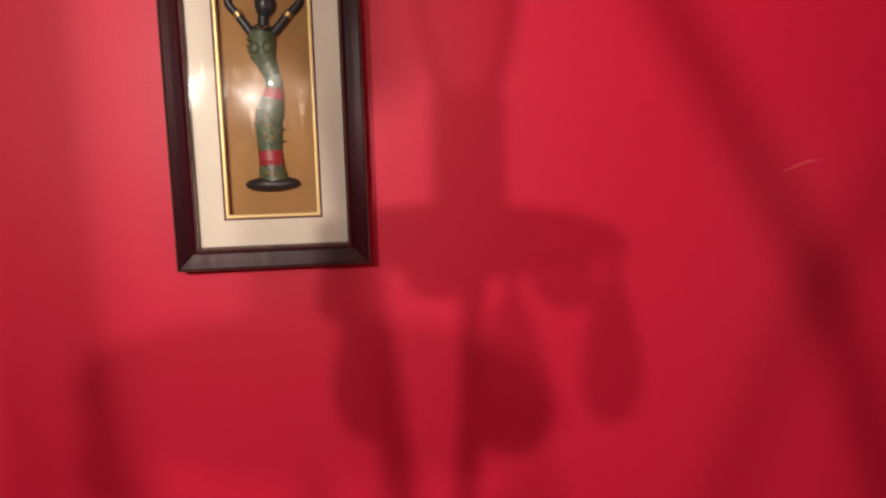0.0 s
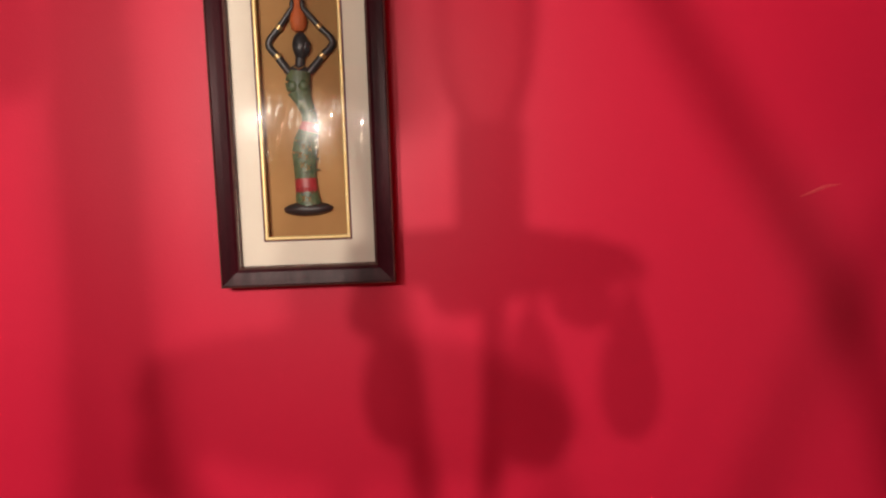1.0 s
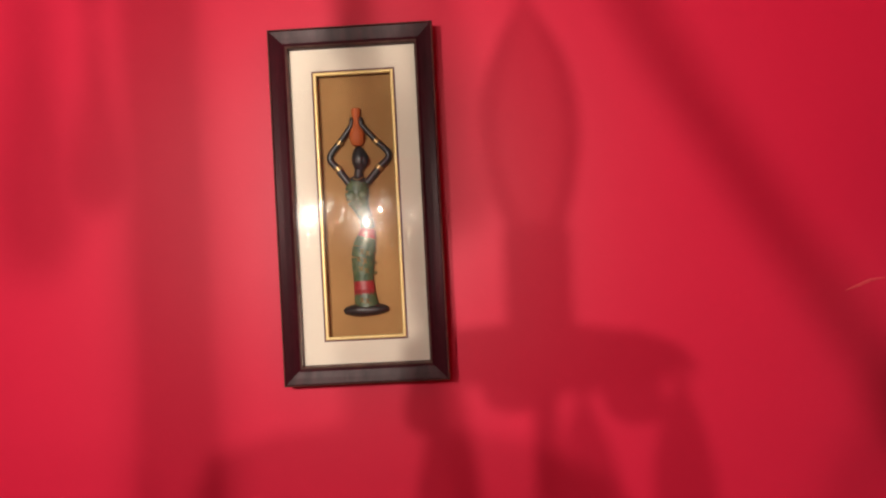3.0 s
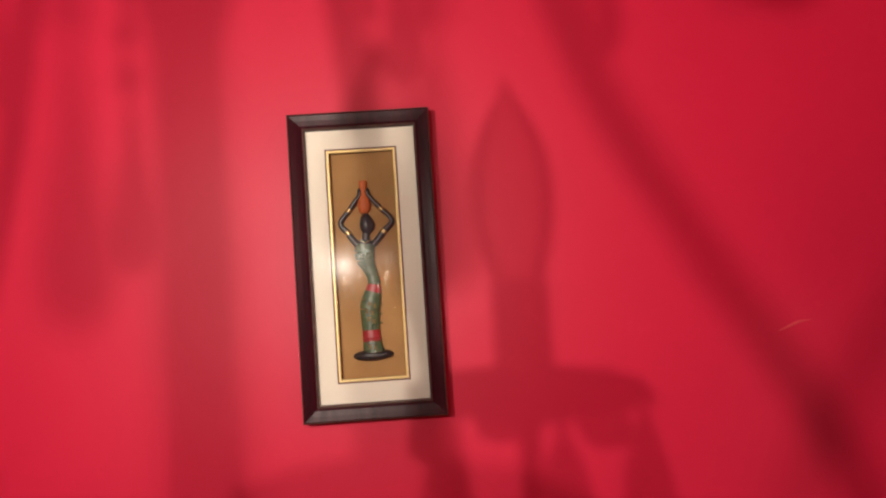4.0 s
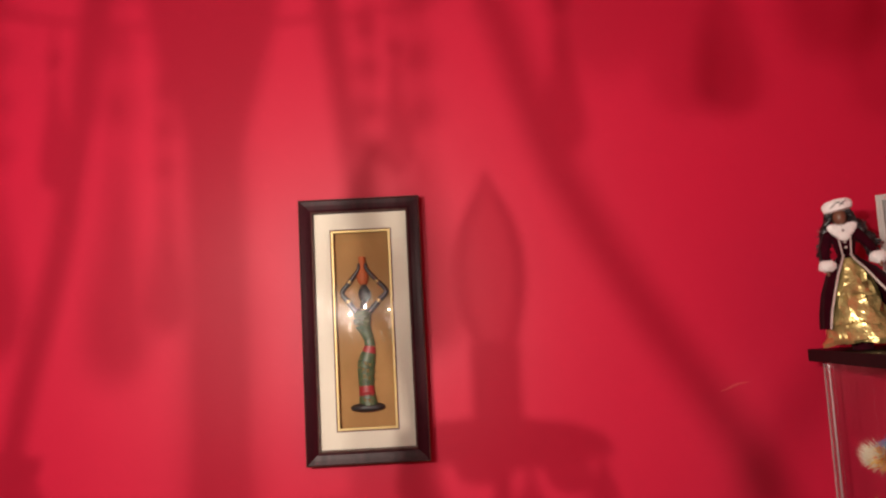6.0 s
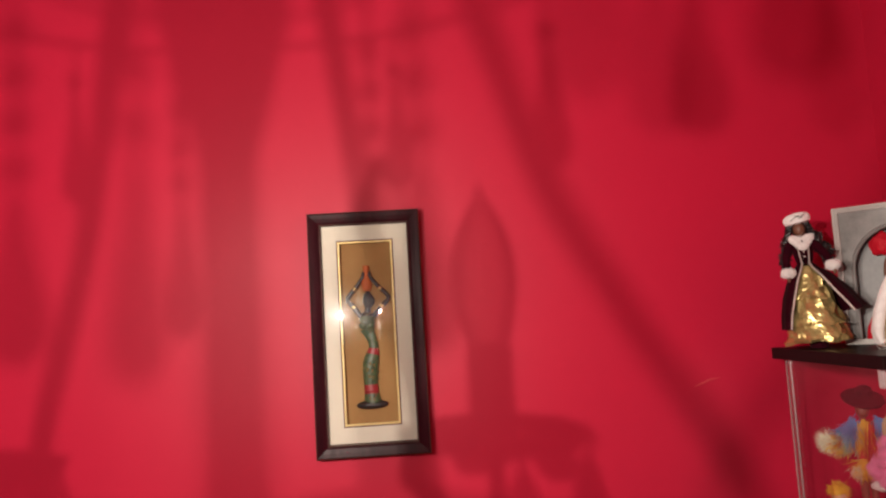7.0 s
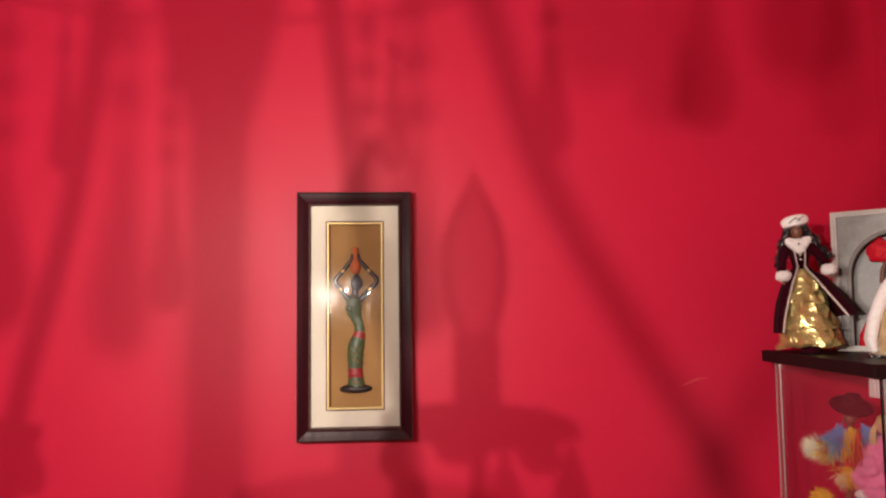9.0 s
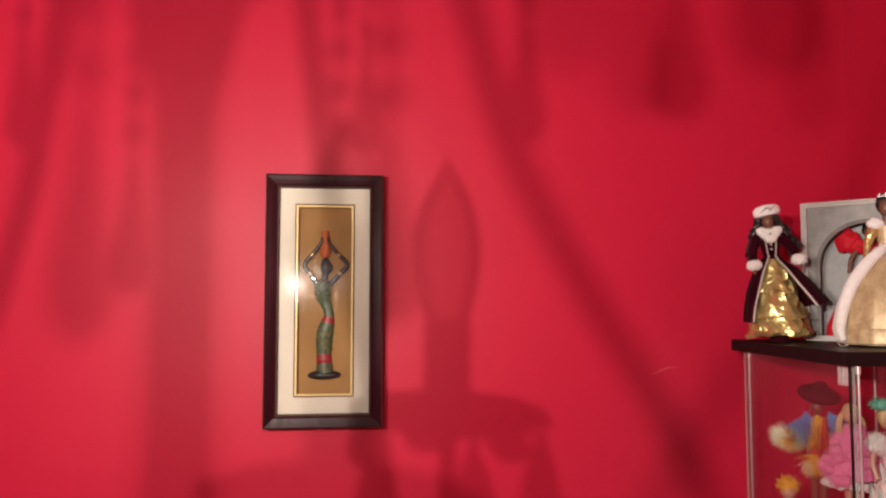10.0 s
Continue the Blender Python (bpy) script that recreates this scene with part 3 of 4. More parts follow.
# ---- doll in a burgundy coat ----
def coat_doll():
    bm = bmesh.new()
    V, F, G, T, H, S = range(6)
    # tiered gold skirt, crinkled
    def crinkle(seed, deep):
        def w(a, k):
            p = Vector((math.cos(a) * 2.3, math.sin(a) * 2.3, k * 0.55 + seed))
            return 1 + deep * (0.6 + 0.12 * k) * (noise.noise(p * 1.6) + 0.6 * noise.noise(p * 4.1)) + 0.025 * math.sin(a * 9 + seed + 0.5 * k) + 0.11 * noise.noise(Vector((math.cos(a) * 7, math.sin(a) * 9, k * 3.7 + seed)))
        return w
    for seed, rows in ((1, [(0.015, 0.176), (0.023, 0.162), (0.030, 0.145), (0.036, 0.128), (0.041, 0.110), (0.045, 0.101)]),
                       (5, [(0.035, 0.120), (0.041, 0.106), (0.046, 0.088), (0.050, 0.070), (0.055, 0.054), (0.058, 0.047)]),
                       (9, [(0.046, 0.066), (0.051, 0.054), (0.055, 0.040), (0.058, 0.028), (0.061, 0.018), (0.060, 0.011)])):
        lathe(bm, rows, segs=30, mat=G, oval=0.9, wave=crinkle(seed, 0.27), cap=False, hem=0.0035)
    lathe(bm, [(0.018, 0.0), (0.020, 0.05)], segs=16, mat=V)
    # coat: open in front, flaring to the sides and the back
    def coat_wave(a, k):
        return 1 + 0.05 * (k / 8) * math.sin(a * 9) + 0.03 * math.sin(a * 4 + 1)
    prof = [(0.0155, 0.238), (0.0215, 0.225), (0.0200, 0.205), (0.0150, 0.182), (0.0250, 0.170), (0.0410, 0.145), (0.0540, 0.110), (0.0615, 0.075), (0.0650, 0.045)]
    segs = 60
    rings = []
    for k, (r, z) in enumerate(prof):
        open_half = radians(0 if k < 3 else 24 if k == 3 else (27, 36, 43, 49, 52)[k - 4])
        ring = []
        for s in range(segs + 1):
            a = -math.pi / 2 + open_half + (2 * math.pi - 2 * open_half) * s / segs
            w = coat_wave(a, k) * (1 + (0.13 * (k - 4) * max(0.0, math.cos(a)) if k > 4 else 0))
            zz = z + (0.034 * max(0, math.cos(a)) * (k - 4) / 4 if k > 4 else 0)
            ring.append(bm.verts.new((r * w * math.cos(a), r * w * 0.9 * math.sin(a), zz)))
        rings.append(ring)
    for p, q in zip(rings, rings[1:]):
        for s in range(segs):
            bm.faces.new((p[s], p[s + 1], q[s + 1], q[s])).material_index = V
    for side in (0, -1):                                                  # braid down the open edges
        edge = [rings[k][side].co + Vector((0, -0.0016, 0)) for k in range(3, len(rings))]
        tube(bm, edge, 0.0023, 6, T)
        tube(bm, [Vector(((0.0105 if side == 0 else -0.0105), -0.0200, 0.226)), Vector(((0.0095 if side == 0 else -0.0095), -0.0190, 0.205)), Vector(((0.0075 if side == 0 else -0.0075), -0.0150, 0.184)), edge[0]], 0.0017, 6, T)
    for z in (0.216, 0.206, 0.196):
        lathe(bm, [(0.0012, -0.0003), (0.0024, 0), (0.0012, 0.0008)], pose(0, -0.0195 + (0.216 - z) * 0.12, z, 90), 10, T)
    # sleeves, cuffs
    for sx, el, ha in ((-1, (-0.035, -0.004, 0.197), (-0.037, -0.018, 0.166)), (1, (0.042, -0.002, 0.196), (0.050, -0.020, 0.172))):
        tube(bm, smooth_line([(sx * 0.015, 0, 0.230), (sx * 0.026, 0.001, 0.218), el, ha], 5), [0.0095, .0105, .011, .011, .011, .0105, .010, .0095, .009, .0088, .0085, .0082, .008, .008, .0078, .0076], 12, V)
        blob(bm, (ha[0], ha[1], ha[2] - 0.002), (0.0155, 0.014, 0.012), F, 0.10, 160)
        fluff(bm, (ha[0], ha[1], ha[2] - 0.002), (0.0155, 0.014, 0.012), F, 300, 0.003, 5, 0.0006)
        blob(bm, (ha[0] + sx * .001, ha[1] - 0.006, ha[2] - 0.014), (0.004, 0.003, 0.008), S)
    # neck, head, collar, hat, hair
    lathe(bm, [(0.006, 0.228), (0.006, 0.248)], segs=12, mat=S)
    blob(bm, (0, -0.002, 0.256), (0.0125, 0.0135, 0.0165), S, 0.02, 90)
    for cx in (-0.013, -0.005, 0.005, 0.013):
        blob(bm, (cx, -0.012 + abs(cx) * 0.4, 0.230 + abs(cx) * 0.35), (0.0095, 0.008, 0.0085), F, 0.12, 150)
        fluff(bm, (cx, -0.012 + abs(cx) * 0.4, 0.230 + abs(cx) * 0.35), (0.0095, 0.008, 0.0085), F, 160, 0.003, int(cx * 1000) + 40, 0.0006)
    for sx in (-1, 1):                                                    # long points of the collar
        for q in range(7):
            c = Vector((sx * 0.018, -0.010, 0.236)).lerp(Vector((sx * 0.002, -0.0205, 0.217)), q / 6)
            blob(bm, c, (0.0078, 0.0055, 0.0078), F, 0.12, 150, 2)
            fluff(bm, c, (0.0078, 0.0055, 0.0078), F, 90, 0.0028, q + 70 + sx, 0.0006)
    for k in range(9):
        a = math.pi * k / 8
        blob(bm, (0.016 * math.cos(a), 0.014 * math.sin(a), 0.234), (0.008, 0.008, 0.008), F, 0.1, 150, 2)
    hat = pose(-0.001, -0.003, 0.279, 0, -7, 0) @ Matrix.Scale(0.92, 4)
    lathe(bm, [(0.022, -0.012), (0.0275, -0.010), (0.0300, -0.002), (0.0285, 0.006), (0.0220, 0.0115), (0.0120, 0.0135), (0.001, 0.014)], hat, 36, F, 0.92)
    fluff(bm, (0, 0, 0), (0.0295, 0.027, 0.0125), F, 900, 0.0035, 9, 0.0006, hat)
    for x0, x1 in ((-0.016, 0.004), (0.002, 0.016)):                      # dark stitched motif on the hat
        tube(bm, [hat @ Vector((x0, -0.0275, -0.004)), hat @ Vector(((x0 + x1) / 2, -0.0300, 0.002)), hat @ Vector((x1, -0.0275, 0.005))], 0.0008, 5, H)
    tube(bm, [hat @ Vector((-0.004, -0.0290, 0.006)), hat @ Vector((0.010, -0.0295, -0.003))], 0.0007, 5, H)
    rnd = random.Random(3)
    for sx in (-1, 1):                                                    # long curly locks
        for k in range(26):
            y = 0.012 + rnd.uniform(-0.012, 0.012)
            x = sx * (0.013 + 0.006 * rnd.random())
            end = (sx * (0.036 + rnd.uniform(-.012, .012)) + (0.018 if sx > 0 else 0), y + 0.010, 0.178 + rnd.uniform(-0.012, 0.03))
            line = smooth_line([(x, y * 0.6, 0.268), (sx * (0.020 + .006 * rnd.random()), y, 0.246), (sx * (0.030 + .006 * rnd.random()), y + .006, 0.215), end], 8)
            line = [p + Vector((0.0028 * math.sin(i * 1.1 + k), 0.0028 * math.cos(i * 1.1 + k), 0)) for i, p in enumerate(line)]
            tube(bm, line, [0.0042 - 0.0025 * i / len(line) for i in range(len(line))], 6, H)
    blob(bm, (0, 0.008, 0.258), (0.016, 0.012, 0.02), H, 0.1, 90)
    for c, r in (((0.030, 0.012, 0.226), (0.014, 0.011, 0.024)), ((0.044, 0.014, 0.205), (0.013, 0.011, 0.019)), ((-0.029, 0.010, 0.222), (0.010, 0.010, 0.024)), ((-0.038, 0.012, 0.192), (0.008, 0.008, 0.016))):
        blob(bm, c, r, H, 0.35, 95)
        fluff(bm, c, r, H, 160, 0.006, int(c[2] * 1000), 0.0012)
    ob = part("doll", bm, [M["velvet"], M["fur"], M["gold_lame"], M["braid"], M["hair"], M["brown_vinyl"]])
    ob.matrix_world = pose(0.953, -0.241, CH, 0, -4, -23.6) @ DOLL @ Matrix.Diagonal((1, 1, 0.998, 1))
    return tagged(ob, "doll in burgundy velvet coat, white fur hat and gold skirt", "doll")


coat_doll()


# ---- boxed doll ----
def doll_box():
    w, h, d = 0.248, 0.295, 0.060
    thing = base("doll_box", pose(1.141, -0.2665, CH, 0, 0, -45), "silver-grey doll box with white rim and arched window", "box")
    bm = bmesh.new()
    for x0, x1, z0, z1 in ((-w / 2, -w / 2 + .004, 0, h), (w / 2 - .004, w / 2, 0, h), (-w / 2 + .004, w / 2 - .004, 0, .004), (-w / 2 + .004, w / 2 - .004, h - .004, h)):
        box(bm, (x1 - x0, d, z1 - z0), pose((x0 + x1) / 2, 0, (z0 + z1) / 2))
    box(bm, (w - .008, .003, h - .008), pose(0, d / 2 - .0025, h / 2))
    part("carton", bm, M["white_card"], thing, smooth=False)
    for y, ins in ((-d / 2 - .002, 0.0), (-d / 2 - .0005, 0.005)):
        bm = bmesh.new()
        bar_frame(bm, w - 2 * ins, h - 2 * ins, [(0, y + .004), (0, y), (.0035, y - .001), (.006, y), (.006, y + .006)])
        bmesh.ops.translate(bm, verts=bm.verts, vec=(0, 0, h / 2))
        part("rim", bm, M["white_card"], thing, "raised white rim", smooth=False)
    # grey front panel with an arched opening
    bm = bmesh.new()
    ow, spring, top_r = 0.188, 0.156, 0.094
    corner = math.atan2(h - 0.010 - spring, w / 2 - 0.010)
    turns = sorted([math.pi * k / 16 for k in range(17)] + [corner, math.pi - corner])
    arch = [(-ow / 2, 0.012)] + [(-top_r * math.cos(a), spring + top_r * math.sin(a)) for a in turns] + [(ow / 2, 0.012)]
    outer = []
    for x, z in arch:
        if z <= 0.013:
            outer.append((math.copysign(w / 2 - .010, x), 0.010))
        else:
            t = math.atan2(z - spring, x)
            sx, sz = math.cos(t), math.sin(t)
            s = min((w / 2 - .010) / abs(sx) if abs(sx) > 1e-6 else 9, (h - .010 - spring) / sz if sz > 1e-6 else 9)
            outer.append((sx * s, spring + sz * s))
    for y in (-d / 2 + .006, -d / 2 + .010):
        a = [bm.verts.new((x, y, z)) for x, z in arch]
        b = [bm.verts.new((x, y, z)) for x, z in outer]
        for k in range(len(a) - 1):
            bm.faces.new((a[k], a[k + 1], b[k + 1], b[k]))
    part("front_panel", bm, M["grey_card"], thing, "mottled silver-grey card", smooth=False)
    bm = bmesh.new()
    tube(bm, [Vector((x, -d / 2 + .006, z)) for x, z in arch], 0.0042, 8)
    part("arch_moulding", bm, M["dark_card"], thing, "dark grey arch moulding")
    bm = bmesh.new()
    box(bm, (w - .010, .002, h - .010), pose(0, d / 2 - .006, h / 2))
    part("inner_back", bm, M["pale_card"], thing, smooth=False)
    return thing


def boxed_doll():
    bm = bmesh.new()
    lathe(bm, [(0.090, 0.002), (0.086, 0.030), (0.064, 0.080), (0.032, 0.125), (0.013, 0.160), (0.016, 0.185), (0.015, 0.198)], segs=60, mat=0, oval=0.27, wave=lambda a, k: 1 + 0.05 * math.sin(a * 11))
    for sx in (-1, 1):
        for k in range(4):                                                # big crumpled bow sleeves
            blob(bm, (sx * (0.020 + 0.008 * k), -0.004 - 0.001 * (k % 2), 0.196 + 0.004 * k), (0.016 + 0.002 * k, 0.011, 0.013 + 0.0042 * k), 0, 0.45, 75)
        tube(bm, smooth_line([(sx * .018, -.006, .200), (sx * .036, -.014, .172), (sx * .040, -.018, .140)], 5), 0.0042, 8, 1)
    lathe(bm, [(0.006, 0.196), (0.006, 0.214)], segs=10, mat=1)
    blob(bm, (0, -0.002, 0.226), (0.0125, 0.0125, 0.016), 1)
    blob(bm, (0, 0.006, 0.234), (0.018, 0.012, 0.018), 2, 0.15, 70)
    blob(bm, (0.004, -0.004, 0.252), (0.018, 0.012, 0.009), 3, 0.2, 120)
    ob = part("doll", bm, [M["red_satin"], M["brown_vinyl"], M["hair"], M["fur"]])
    ob.matrix_world = pose(1.142, -0.270, CH + 0.004, 0, 0, -45) @ DOLL @ Matrix.Diagonal((1, 0.8, 1, 1))
    return tagged(ob, "doll in a red satin gown inside the grey box", "doll")


doll_box()
boxed_doll()


# ---- doll in a gold gown edged with white fur ----
def gown_doll():
    bm = bmesh.new()
    Fu, Br, Go, Sk, Ha = range(5)
    lathe(bm, [(0.094, 0.004), (0.097, 0.025), (0.088, 0.070), (0.070, 0.115), (0.043, 0.150), (0.020, 0.172), (0.014, 0.180), (0.018, 0.205), (0.016, 0.222)], segs=72, mat=Br, oval=0.92,
          wave=lambda a, k: 1 + 0.022 * math.sin(a * 12) * (k < 6))
    # white fur overskirt, open in front, with a rolled edge
    prof = [(0.018, 0.182), (0.030, 0.174), (0.054, 0.152), (0.080, 0.116), (0.099, 0.072), (0.108, 0.032), (0.104, 0.010)]
    half = [10, 28, 46, 56, 60, 60, 57]
    rings = []
    for k, (r, z) in enumerate(prof):
        ring = []
        for q in range(61):
            a = -math.pi / 2 + radians(half[k]) + (2 * math.pi - 2 * radians(half[k])) * q / 60
            w = 1 + 0.012 * math.sin(a * 7 + k) + 0.010 * noise.noise(Vector((math.cos(a) * 5, math.sin(a) * 5, z * 40)))
            ring.append(bm.verts.new((r * w * math.cos(a), 0.94 * r * w * math.sin(a), z)))
        rings.append(ring)
    for p, q in zip(rings, rings[1:]):
        for k in range(60):
            bm.faces.new((p[k], p[k + 1], q[k + 1], q[k])).material_index = Fu
    for side in (0, -1):
        line = smooth_line([ring[side].co.copy() for ring in rings], 5)
        tube(bm, line, [0.006 + 0.007 * math.sin(math.pi * i / (len(line) - 1)) for i in range(len(line))], 12, Fu)
        for i, p in enumerate(line[2::2]):
            fluff(bm, p, (0.011, 0.011, 0.011), Fu, 70, 0.0025, i + 90 + side, 0.0007)
    lathe(bm, [(0.095, 0.005), (0.098, 0.007), (0.099, 0.030), (0.096, 0.034)], segs=72, mat=Br, oval=0.92, wave=lambda a, k: 1 + 0.012 * math.sin(a * 22), cap=False)
    for sx in (-1, 1):
        tube(bm, smooth_line([(sx * .018, 0, .222), (sx * .034, -.010, .195), (sx * .040, -.024, .165)], 5), [.010, .012, .012, .011, .010, .009, .008, .007, .006, .006, .005], 10, Go)
        blob(bm, (sx * 0.020, -0.006, 0.226), (0.016, 0.013, 0.012), Fu, 0.2, 120)
    lathe(bm, [(0.0065, 0.220), (0.0062, 0.246)], segs=12, mat=Sk)
    blob(bm, (0, -0.002, 0.256), (0.0130, 0.0135, 0.017), Sk)
    blob(bm, (0, 0.006, 0.264), (0.019, 0.015, 0.020), Ha, 0.15, 70)
    for k in range(7):                                                   # small tiara
        a = math.pi * (0.15 + 0.7 * k / 6)
        tube(bm, [(0.015 * math.cos(a), -0.012 * math.sin(a), 0.276), (0.016 * math.cos(a), -0.013 * math.sin(a), 0.281 + 0.003 * (k % 2))], [0.0014, 0.0005], 6, 5)
    ob = part("doll", bm, [M["fur"], M["brocade"], M["gold_lame"], M["brown_vinyl"], M["hair"], M["chrome"]])
    ob.matrix_world = pose(1.080, -0.400, CH, 0, 0, -33.4) @ DOLL @ Matrix.Diagonal((0.91, 0.91, 1.04, 1))
    return tagged(ob, "doll in cream and gold gown edged with white fur", "doll")


gown_doll()


# ---- dolls inside the cabinet ----
def fringe(bm, at, direction, count, length, spread, mat, seed, width=0.0022):
    rnd = random.Random(seed)
    d = Vector(direction).normalized()
    for _ in range(count):
        e = (d + Vector((rnd.gauss(0, spread), rnd.gauss(0, spread), rnd.gauss(0, spread)))).normalized()
        p = Vector(at) + Vector((rnd.gauss(0, .004), rnd.gauss(0, .004), rnd.gauss(0, .004)))
        q = p + e * length * rnd.uniform(.6, 1.1)
        tube(bm, [p, p.lerp(q, .5) + Vector((0, 0, -.001)), q], [width, width * .9, width * .2], 5, mat)


def hat_doll():
    bm = bmesh.new()
    Sk, Bl, Te, Ye, Re, Cr, Fe, Br = range(8)
    for sx in (-1, 1):
        tube(bm, [(sx * .008, 0, 0.004), (sx * .008, 0, .075), (sx * .010, 0, .150)], [.005, .0065, .010], 10, Sk)
        blob(bm, (sx * .008, -.006, .005), (.007, .013, .005), Re)
        tube(bm, smooth_line([(sx * .016, 0, .238), (sx * .036, -.006, .215), (sx * .060, -.012, .200)], 4), .0055, 8, Re if sx < 0 else Sk)
    lathe(bm, [(.022, .145), (.019, .165), (.012, .190), (.017, .220), (.014, .240)], segs=20, mat=Re, oval=.7)
    tube(bm, [(-.004, -.013, .245), (-.003, -.018, .225), (-.006, -.019, .205)], [.003, .004, .003], 8, Ye)
    fringe(bm, (-.004, -.016, .236), (-.2, -.2, -1), 130, .060, .17, Ye, 21, .0008)
    fringe(bm, (.002, -.017, .232), (-.1, -.2, -1), 110, .066, .16, Re, 22, .0008)
    for sx in (-1, 1):
        for k, mt in enumerate((Bl, Bl, Bl, Te, Te, Ye)):
            fringe(bm, (sx * (.022 + .003 * k), -.008, .240 - .007 * k), (sx * .75, -.25, -1), 90, .056 - .003 * k, .32, mt, 10 * k + sx, .0008)
    fringe(bm, (-.060, -.012, .200), (-1, 0, .25), 320, .034, .45, Cr, 5, .0008)
    fringe(bm, (-.056, -.012, .200), (-1, -.1, 0), 180, .026, .45, Ye, 6, .0008)
    fringe(bm, (-.046, -.012, .205), (-1, -.1, -.2), 200, .030, .45, Re, 7, .0008)
    fringe(bm, (-.012, -.018, .160), (-.4, -.2, -1), 160, .036, .38, Ye, 8, .0008)
    fringe(bm, (-.022, -.018, .150), (-.6, -.2, -1), 120, .022, .38, Cr, 9, .0008)
    lathe(bm, [(.006, .236), (.006, .252)], segs=10, mat=Sk)
    blob(bm, (0, -.002, .262), (.0125, .013, .0165), Sk)
    hat = pose(0.002, -0.004, .281, 24, 3, 0) @ Matrix.Diagonal((0.63, 0.65, 0.85, 1))
    lathe(bm, [(.020, -.004), (.058, .000), (.064, .006), (.061, .010), (.040, .014), (.026, .020), (.022, .034), (.001, .038)], hat, 40, Fe, .9)
    for k in range(9):
        blob(bm, Vector((-.0125 + .0031 * k, -.0150 + .0005 * (k - 4) ** 2, .2715)), (.0022, .0022, .0026), Br, sub=1)
    ob = part("doll", bm, [M["brown_vinyl"], M["blue_fringe"], M["teal_fringe"], M["yellow_fringe"], M["red_fringe"], M["cream_fringe"], M["black_felt"], M["chrome"]])
    ob.matrix_world = pose(0.985, -0.309, SHELF, 0, 0, -12) @ DOLL
    return tagged(ob, "doll in rainbow fringe and wide black hat on glass shelf", "doll")


def plush_doll():
    bm = bmesh.new()
    for sx in (-1, 1):
        tube(bm, [(sx * .009, 0, .004), (sx * .009, 0, .09), (sx * .010, 0, .16)], [.005, .007, .010], 10, 1)
        blob(bm, (sx * .009, -.004, .006), (.007, .013, .006), 3)
    rnd = random.Random(8)
    for k in range(64):
        a, t = rnd.uniform(0, 6.28), rnd.random() ** 0.7
        z = .256 - .110 * t
        r = .016 + .050 * t
        c = (r * math.cos(a), r * math.sin(a) * .62, z)
        blob(bm, c, (.015, .014, .014), 0, .3, 70, 2)
        fluff(bm, c, (.015, .014, .014), 0, 60, .006, k, .0009)
    lathe(bm, [(.060, .150), (.040, .200), (.018, .250), (.010, .262)], segs=20, mat=0, oval=.62)
    for k in range(12):
        a = 6.28 * k / 12
        blob(bm, (.052 * math.cos(a), .032 * math.sin(a), .136), (.013, .011, .010), 3, .2, 90, 2)
    lathe(bm, [(.006, .255), (.006, .275)], segs=10, mat=1)
    blob(bm, (0, -.003, .284), (.013, .0135, .017), 1)
    blob(bm, (0, .006, .290), (.018, .014, .022), 2, .15, 70)
    for k in range(10):
        sx = -1 if k % 2 else 1
        tube(bm, smooth_line([(sx * .012, .004, .296), (sx * (.018 + .001 * k), 0, .270), (sx * (.017 + .001 * k), -.004, .225)], 5), .003, 6, 2)
    ob = part("doll", bm, [M["pink_plush"], M["light_vinyl"], M["blonde"], M["fur"]])
    ob.matrix_world = pose(1.020, -0.362, SHELF, 0, 0, -28) @ DOLL @ Matrix.Scale(0.88, 4)
    return tagged(ob, "doll in a fluffy pink plush coat, on a glass shelf", "doll")


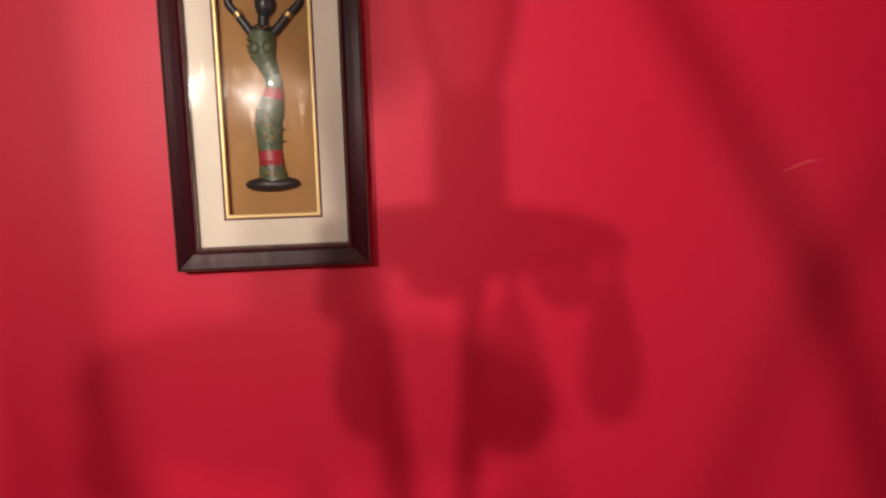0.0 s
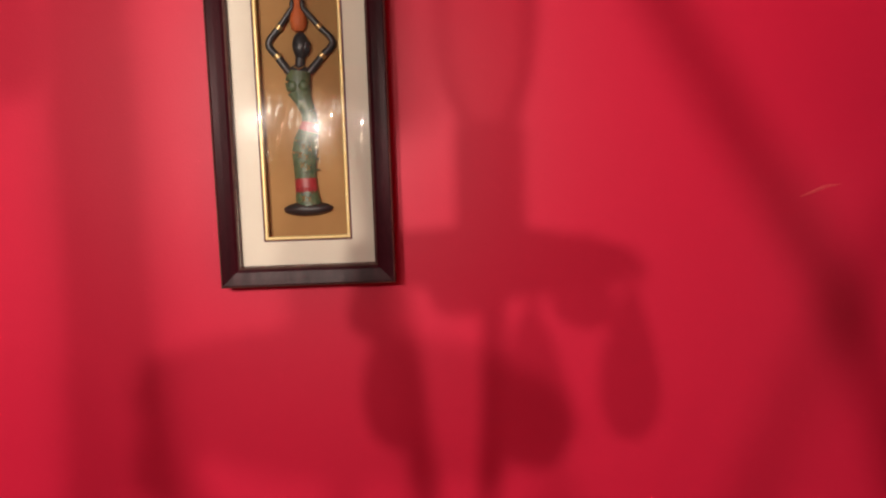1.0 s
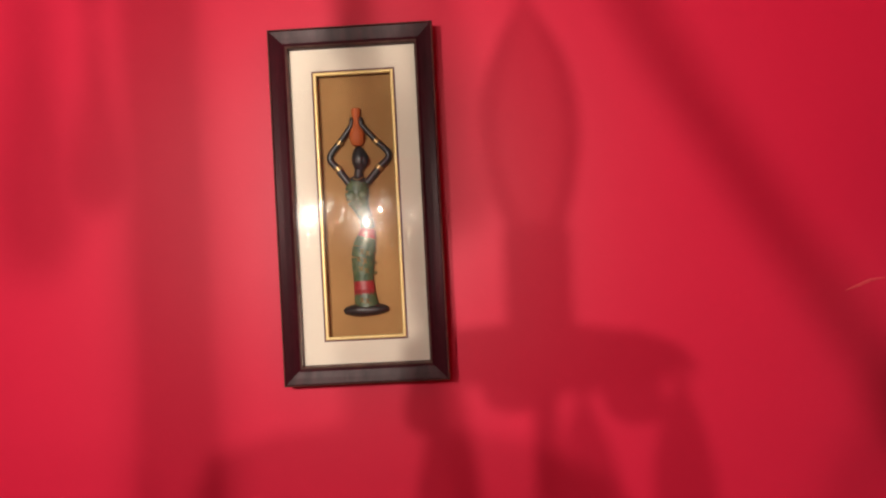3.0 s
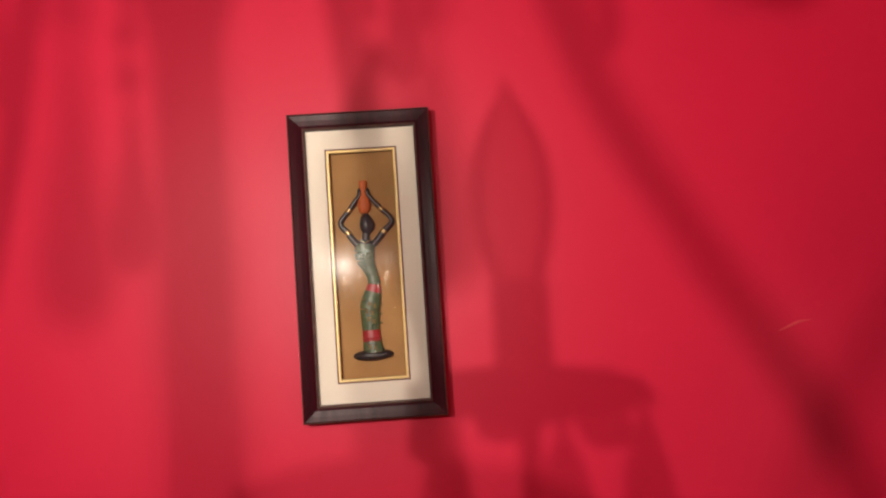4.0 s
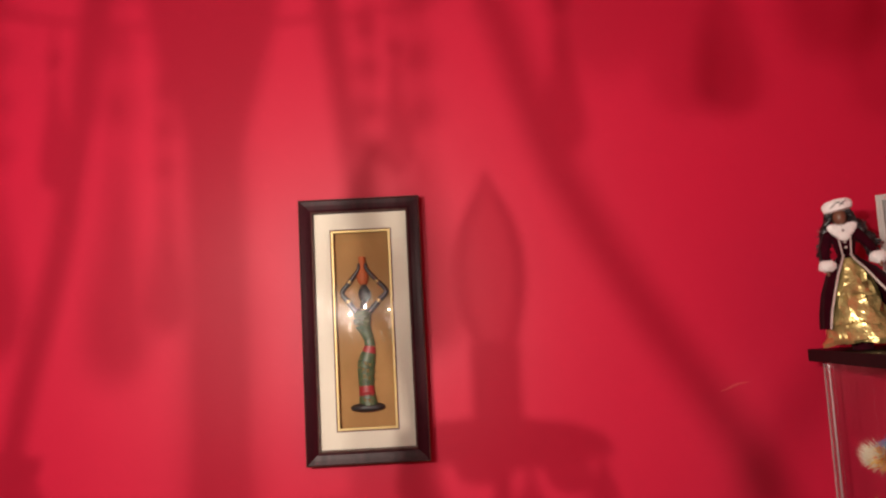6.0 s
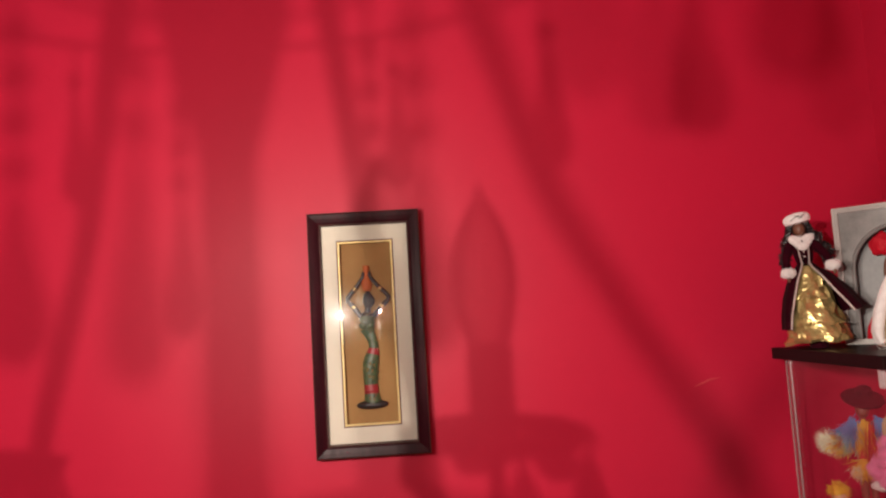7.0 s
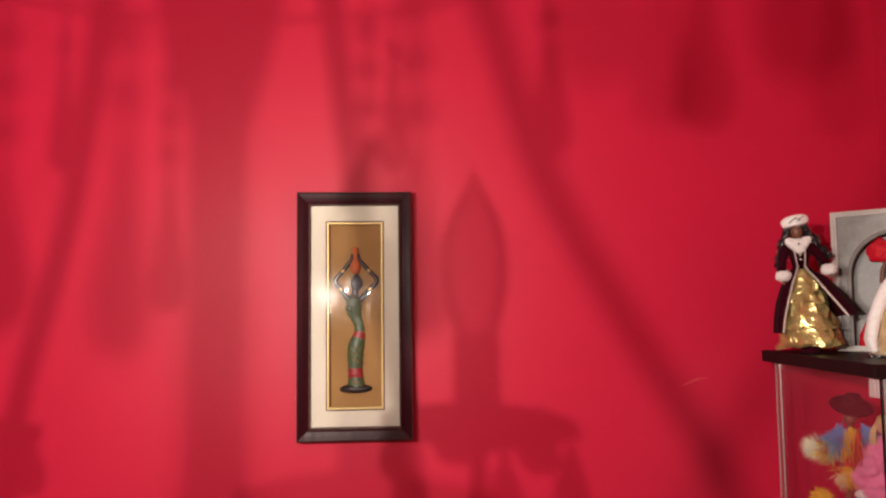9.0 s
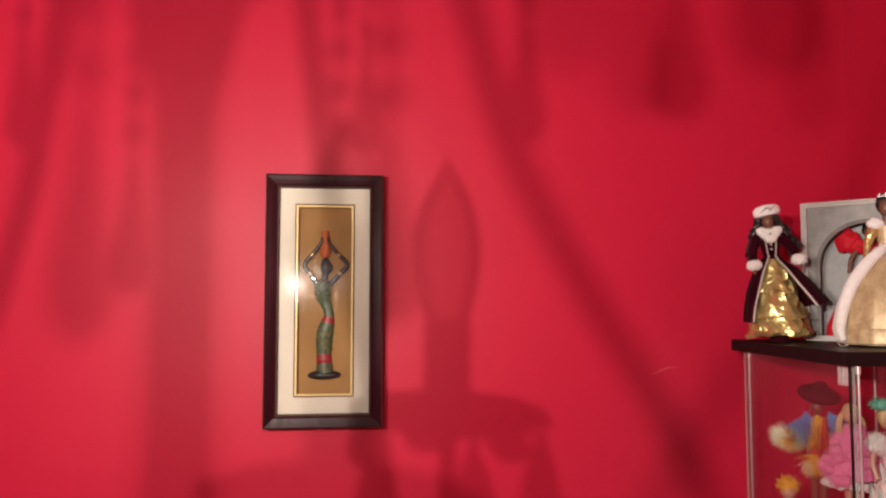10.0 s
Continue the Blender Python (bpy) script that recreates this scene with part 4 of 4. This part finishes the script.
def film_doll():
    bm = bmesh.new()
    lathe(bm, [(.060, .003), (.058, .030), (.045, .080), (.026, .120), (.012, .150), (.016, .180), (.014, .195)], segs=48, mat=0, oval=.8, wave=lambda a, k: 1 + .06 * math.sin(a * 9 + k))
    rnd = random.Random(4)
    for k in range(26):
        a, z = rnd.uniform(0, 6.28), rnd.uniform(.05, .19)
        r = .054 - .24 * (z - .03) * .9 if z < .15 else .022
        c = Vector((max(r, .018) * math.cos(a), max(r, .018) * math.sin(a) * .8, z))
        tube(bm, [c + Vector((0, 0, .016)), c + Vector((.003, -.003, 0)), c + Vector((.004, -.003, -.016))], [.002, .0055, .002], 5, 1, .3)
    for sx in (-1, 1):
        blob(bm, (sx * .024, -.006, .190), (.015, .012, .015), 4, .5, 80)
        fluff(bm, (sx * .024, -.006, .190), (.015, .012, .015), 4, 260, .007, 80 + sx, .0009)
        tube(bm, smooth_line([(sx * .024, -.006, .19), (sx * .034, -.012, .160), (sx * .030, -.022, .135)], 5), .0045, 8, 2)
    lathe(bm, [(.006, .192), (.006, .214)], segs=10, mat=2)
    blob(bm, (0, -.003, .224), (.013, .0135, .017), 2)
    blob(bm, (0, .006, .230), (.020, .016, .022), 3, .15, 70)
    blob(bm, (-.012, -.004, .252), (.020, .010, .008), 5, .4, 60)
    blob(bm, (.014, -.004, .248), (.016, .010, .010), 6, .4, 60)
    fluff(bm, (-.012, -.004, .252), (.020, .010, .008), 5, 160, .007, 61, .0010)
    fluff(bm, (.014, -.004, .248), (.016, .010, .010), 6, 160, .007, 62, .0010)
    ob = part("doll", bm, [M["lace"], M["iridescent"], M["light_vinyl"], M["blonde"], M["fur"], M["teal_fringe"], M["yellow_fringe"]])
    ob.matrix_world = pose(1.036, -0.450, SHELF, 0, 0, -16) @ DOLL @ Matrix.Diagonal((1.08, 1, 1.13, 1))
    return tagged(ob, "doll in pale pink lace with iridescent film ribbons", "doll")


hat_doll()
plush_doll()
film_doll()


def small_doll():
    bm = bmesh.new()
    lathe(bm, [(.024, .002), (.026, .012), (.018, .040), (.011, .060), (.010, .068)], segs=24, mat=0, oval=.8, wave=lambda a, k: 1 + .05 * math.sin(a * 8))
    for sx in (-1, 1):
        tube(bm, smooth_line([(sx * .010, 0, .064), (sx * .020, -.006, .048), (sx * .016, -.014, .034)], 4), .0032, 8, 1)
    blob(bm, (0, -.001, .084), (.014, .014, .016), 1)
    blob(bm, (0, .003, .092), (.017, .016, .015), 2, .25, 90)
    fluff(bm, (0, .003, .094), (.018, .017, .016), 2, 320, .008, 31, .0010)
    ob = part("doll", bm, [M["pale_blue"], M["light_vinyl"], M["yellow_fringe"]])
    ob.matrix_world = pose(0.946, -0.265, SHELF, 0, 0, -14) @ DOLL
    return tagged(ob, "small doll with fluffy orange-yellow hair on glass shelf", "doll")


small_doll()
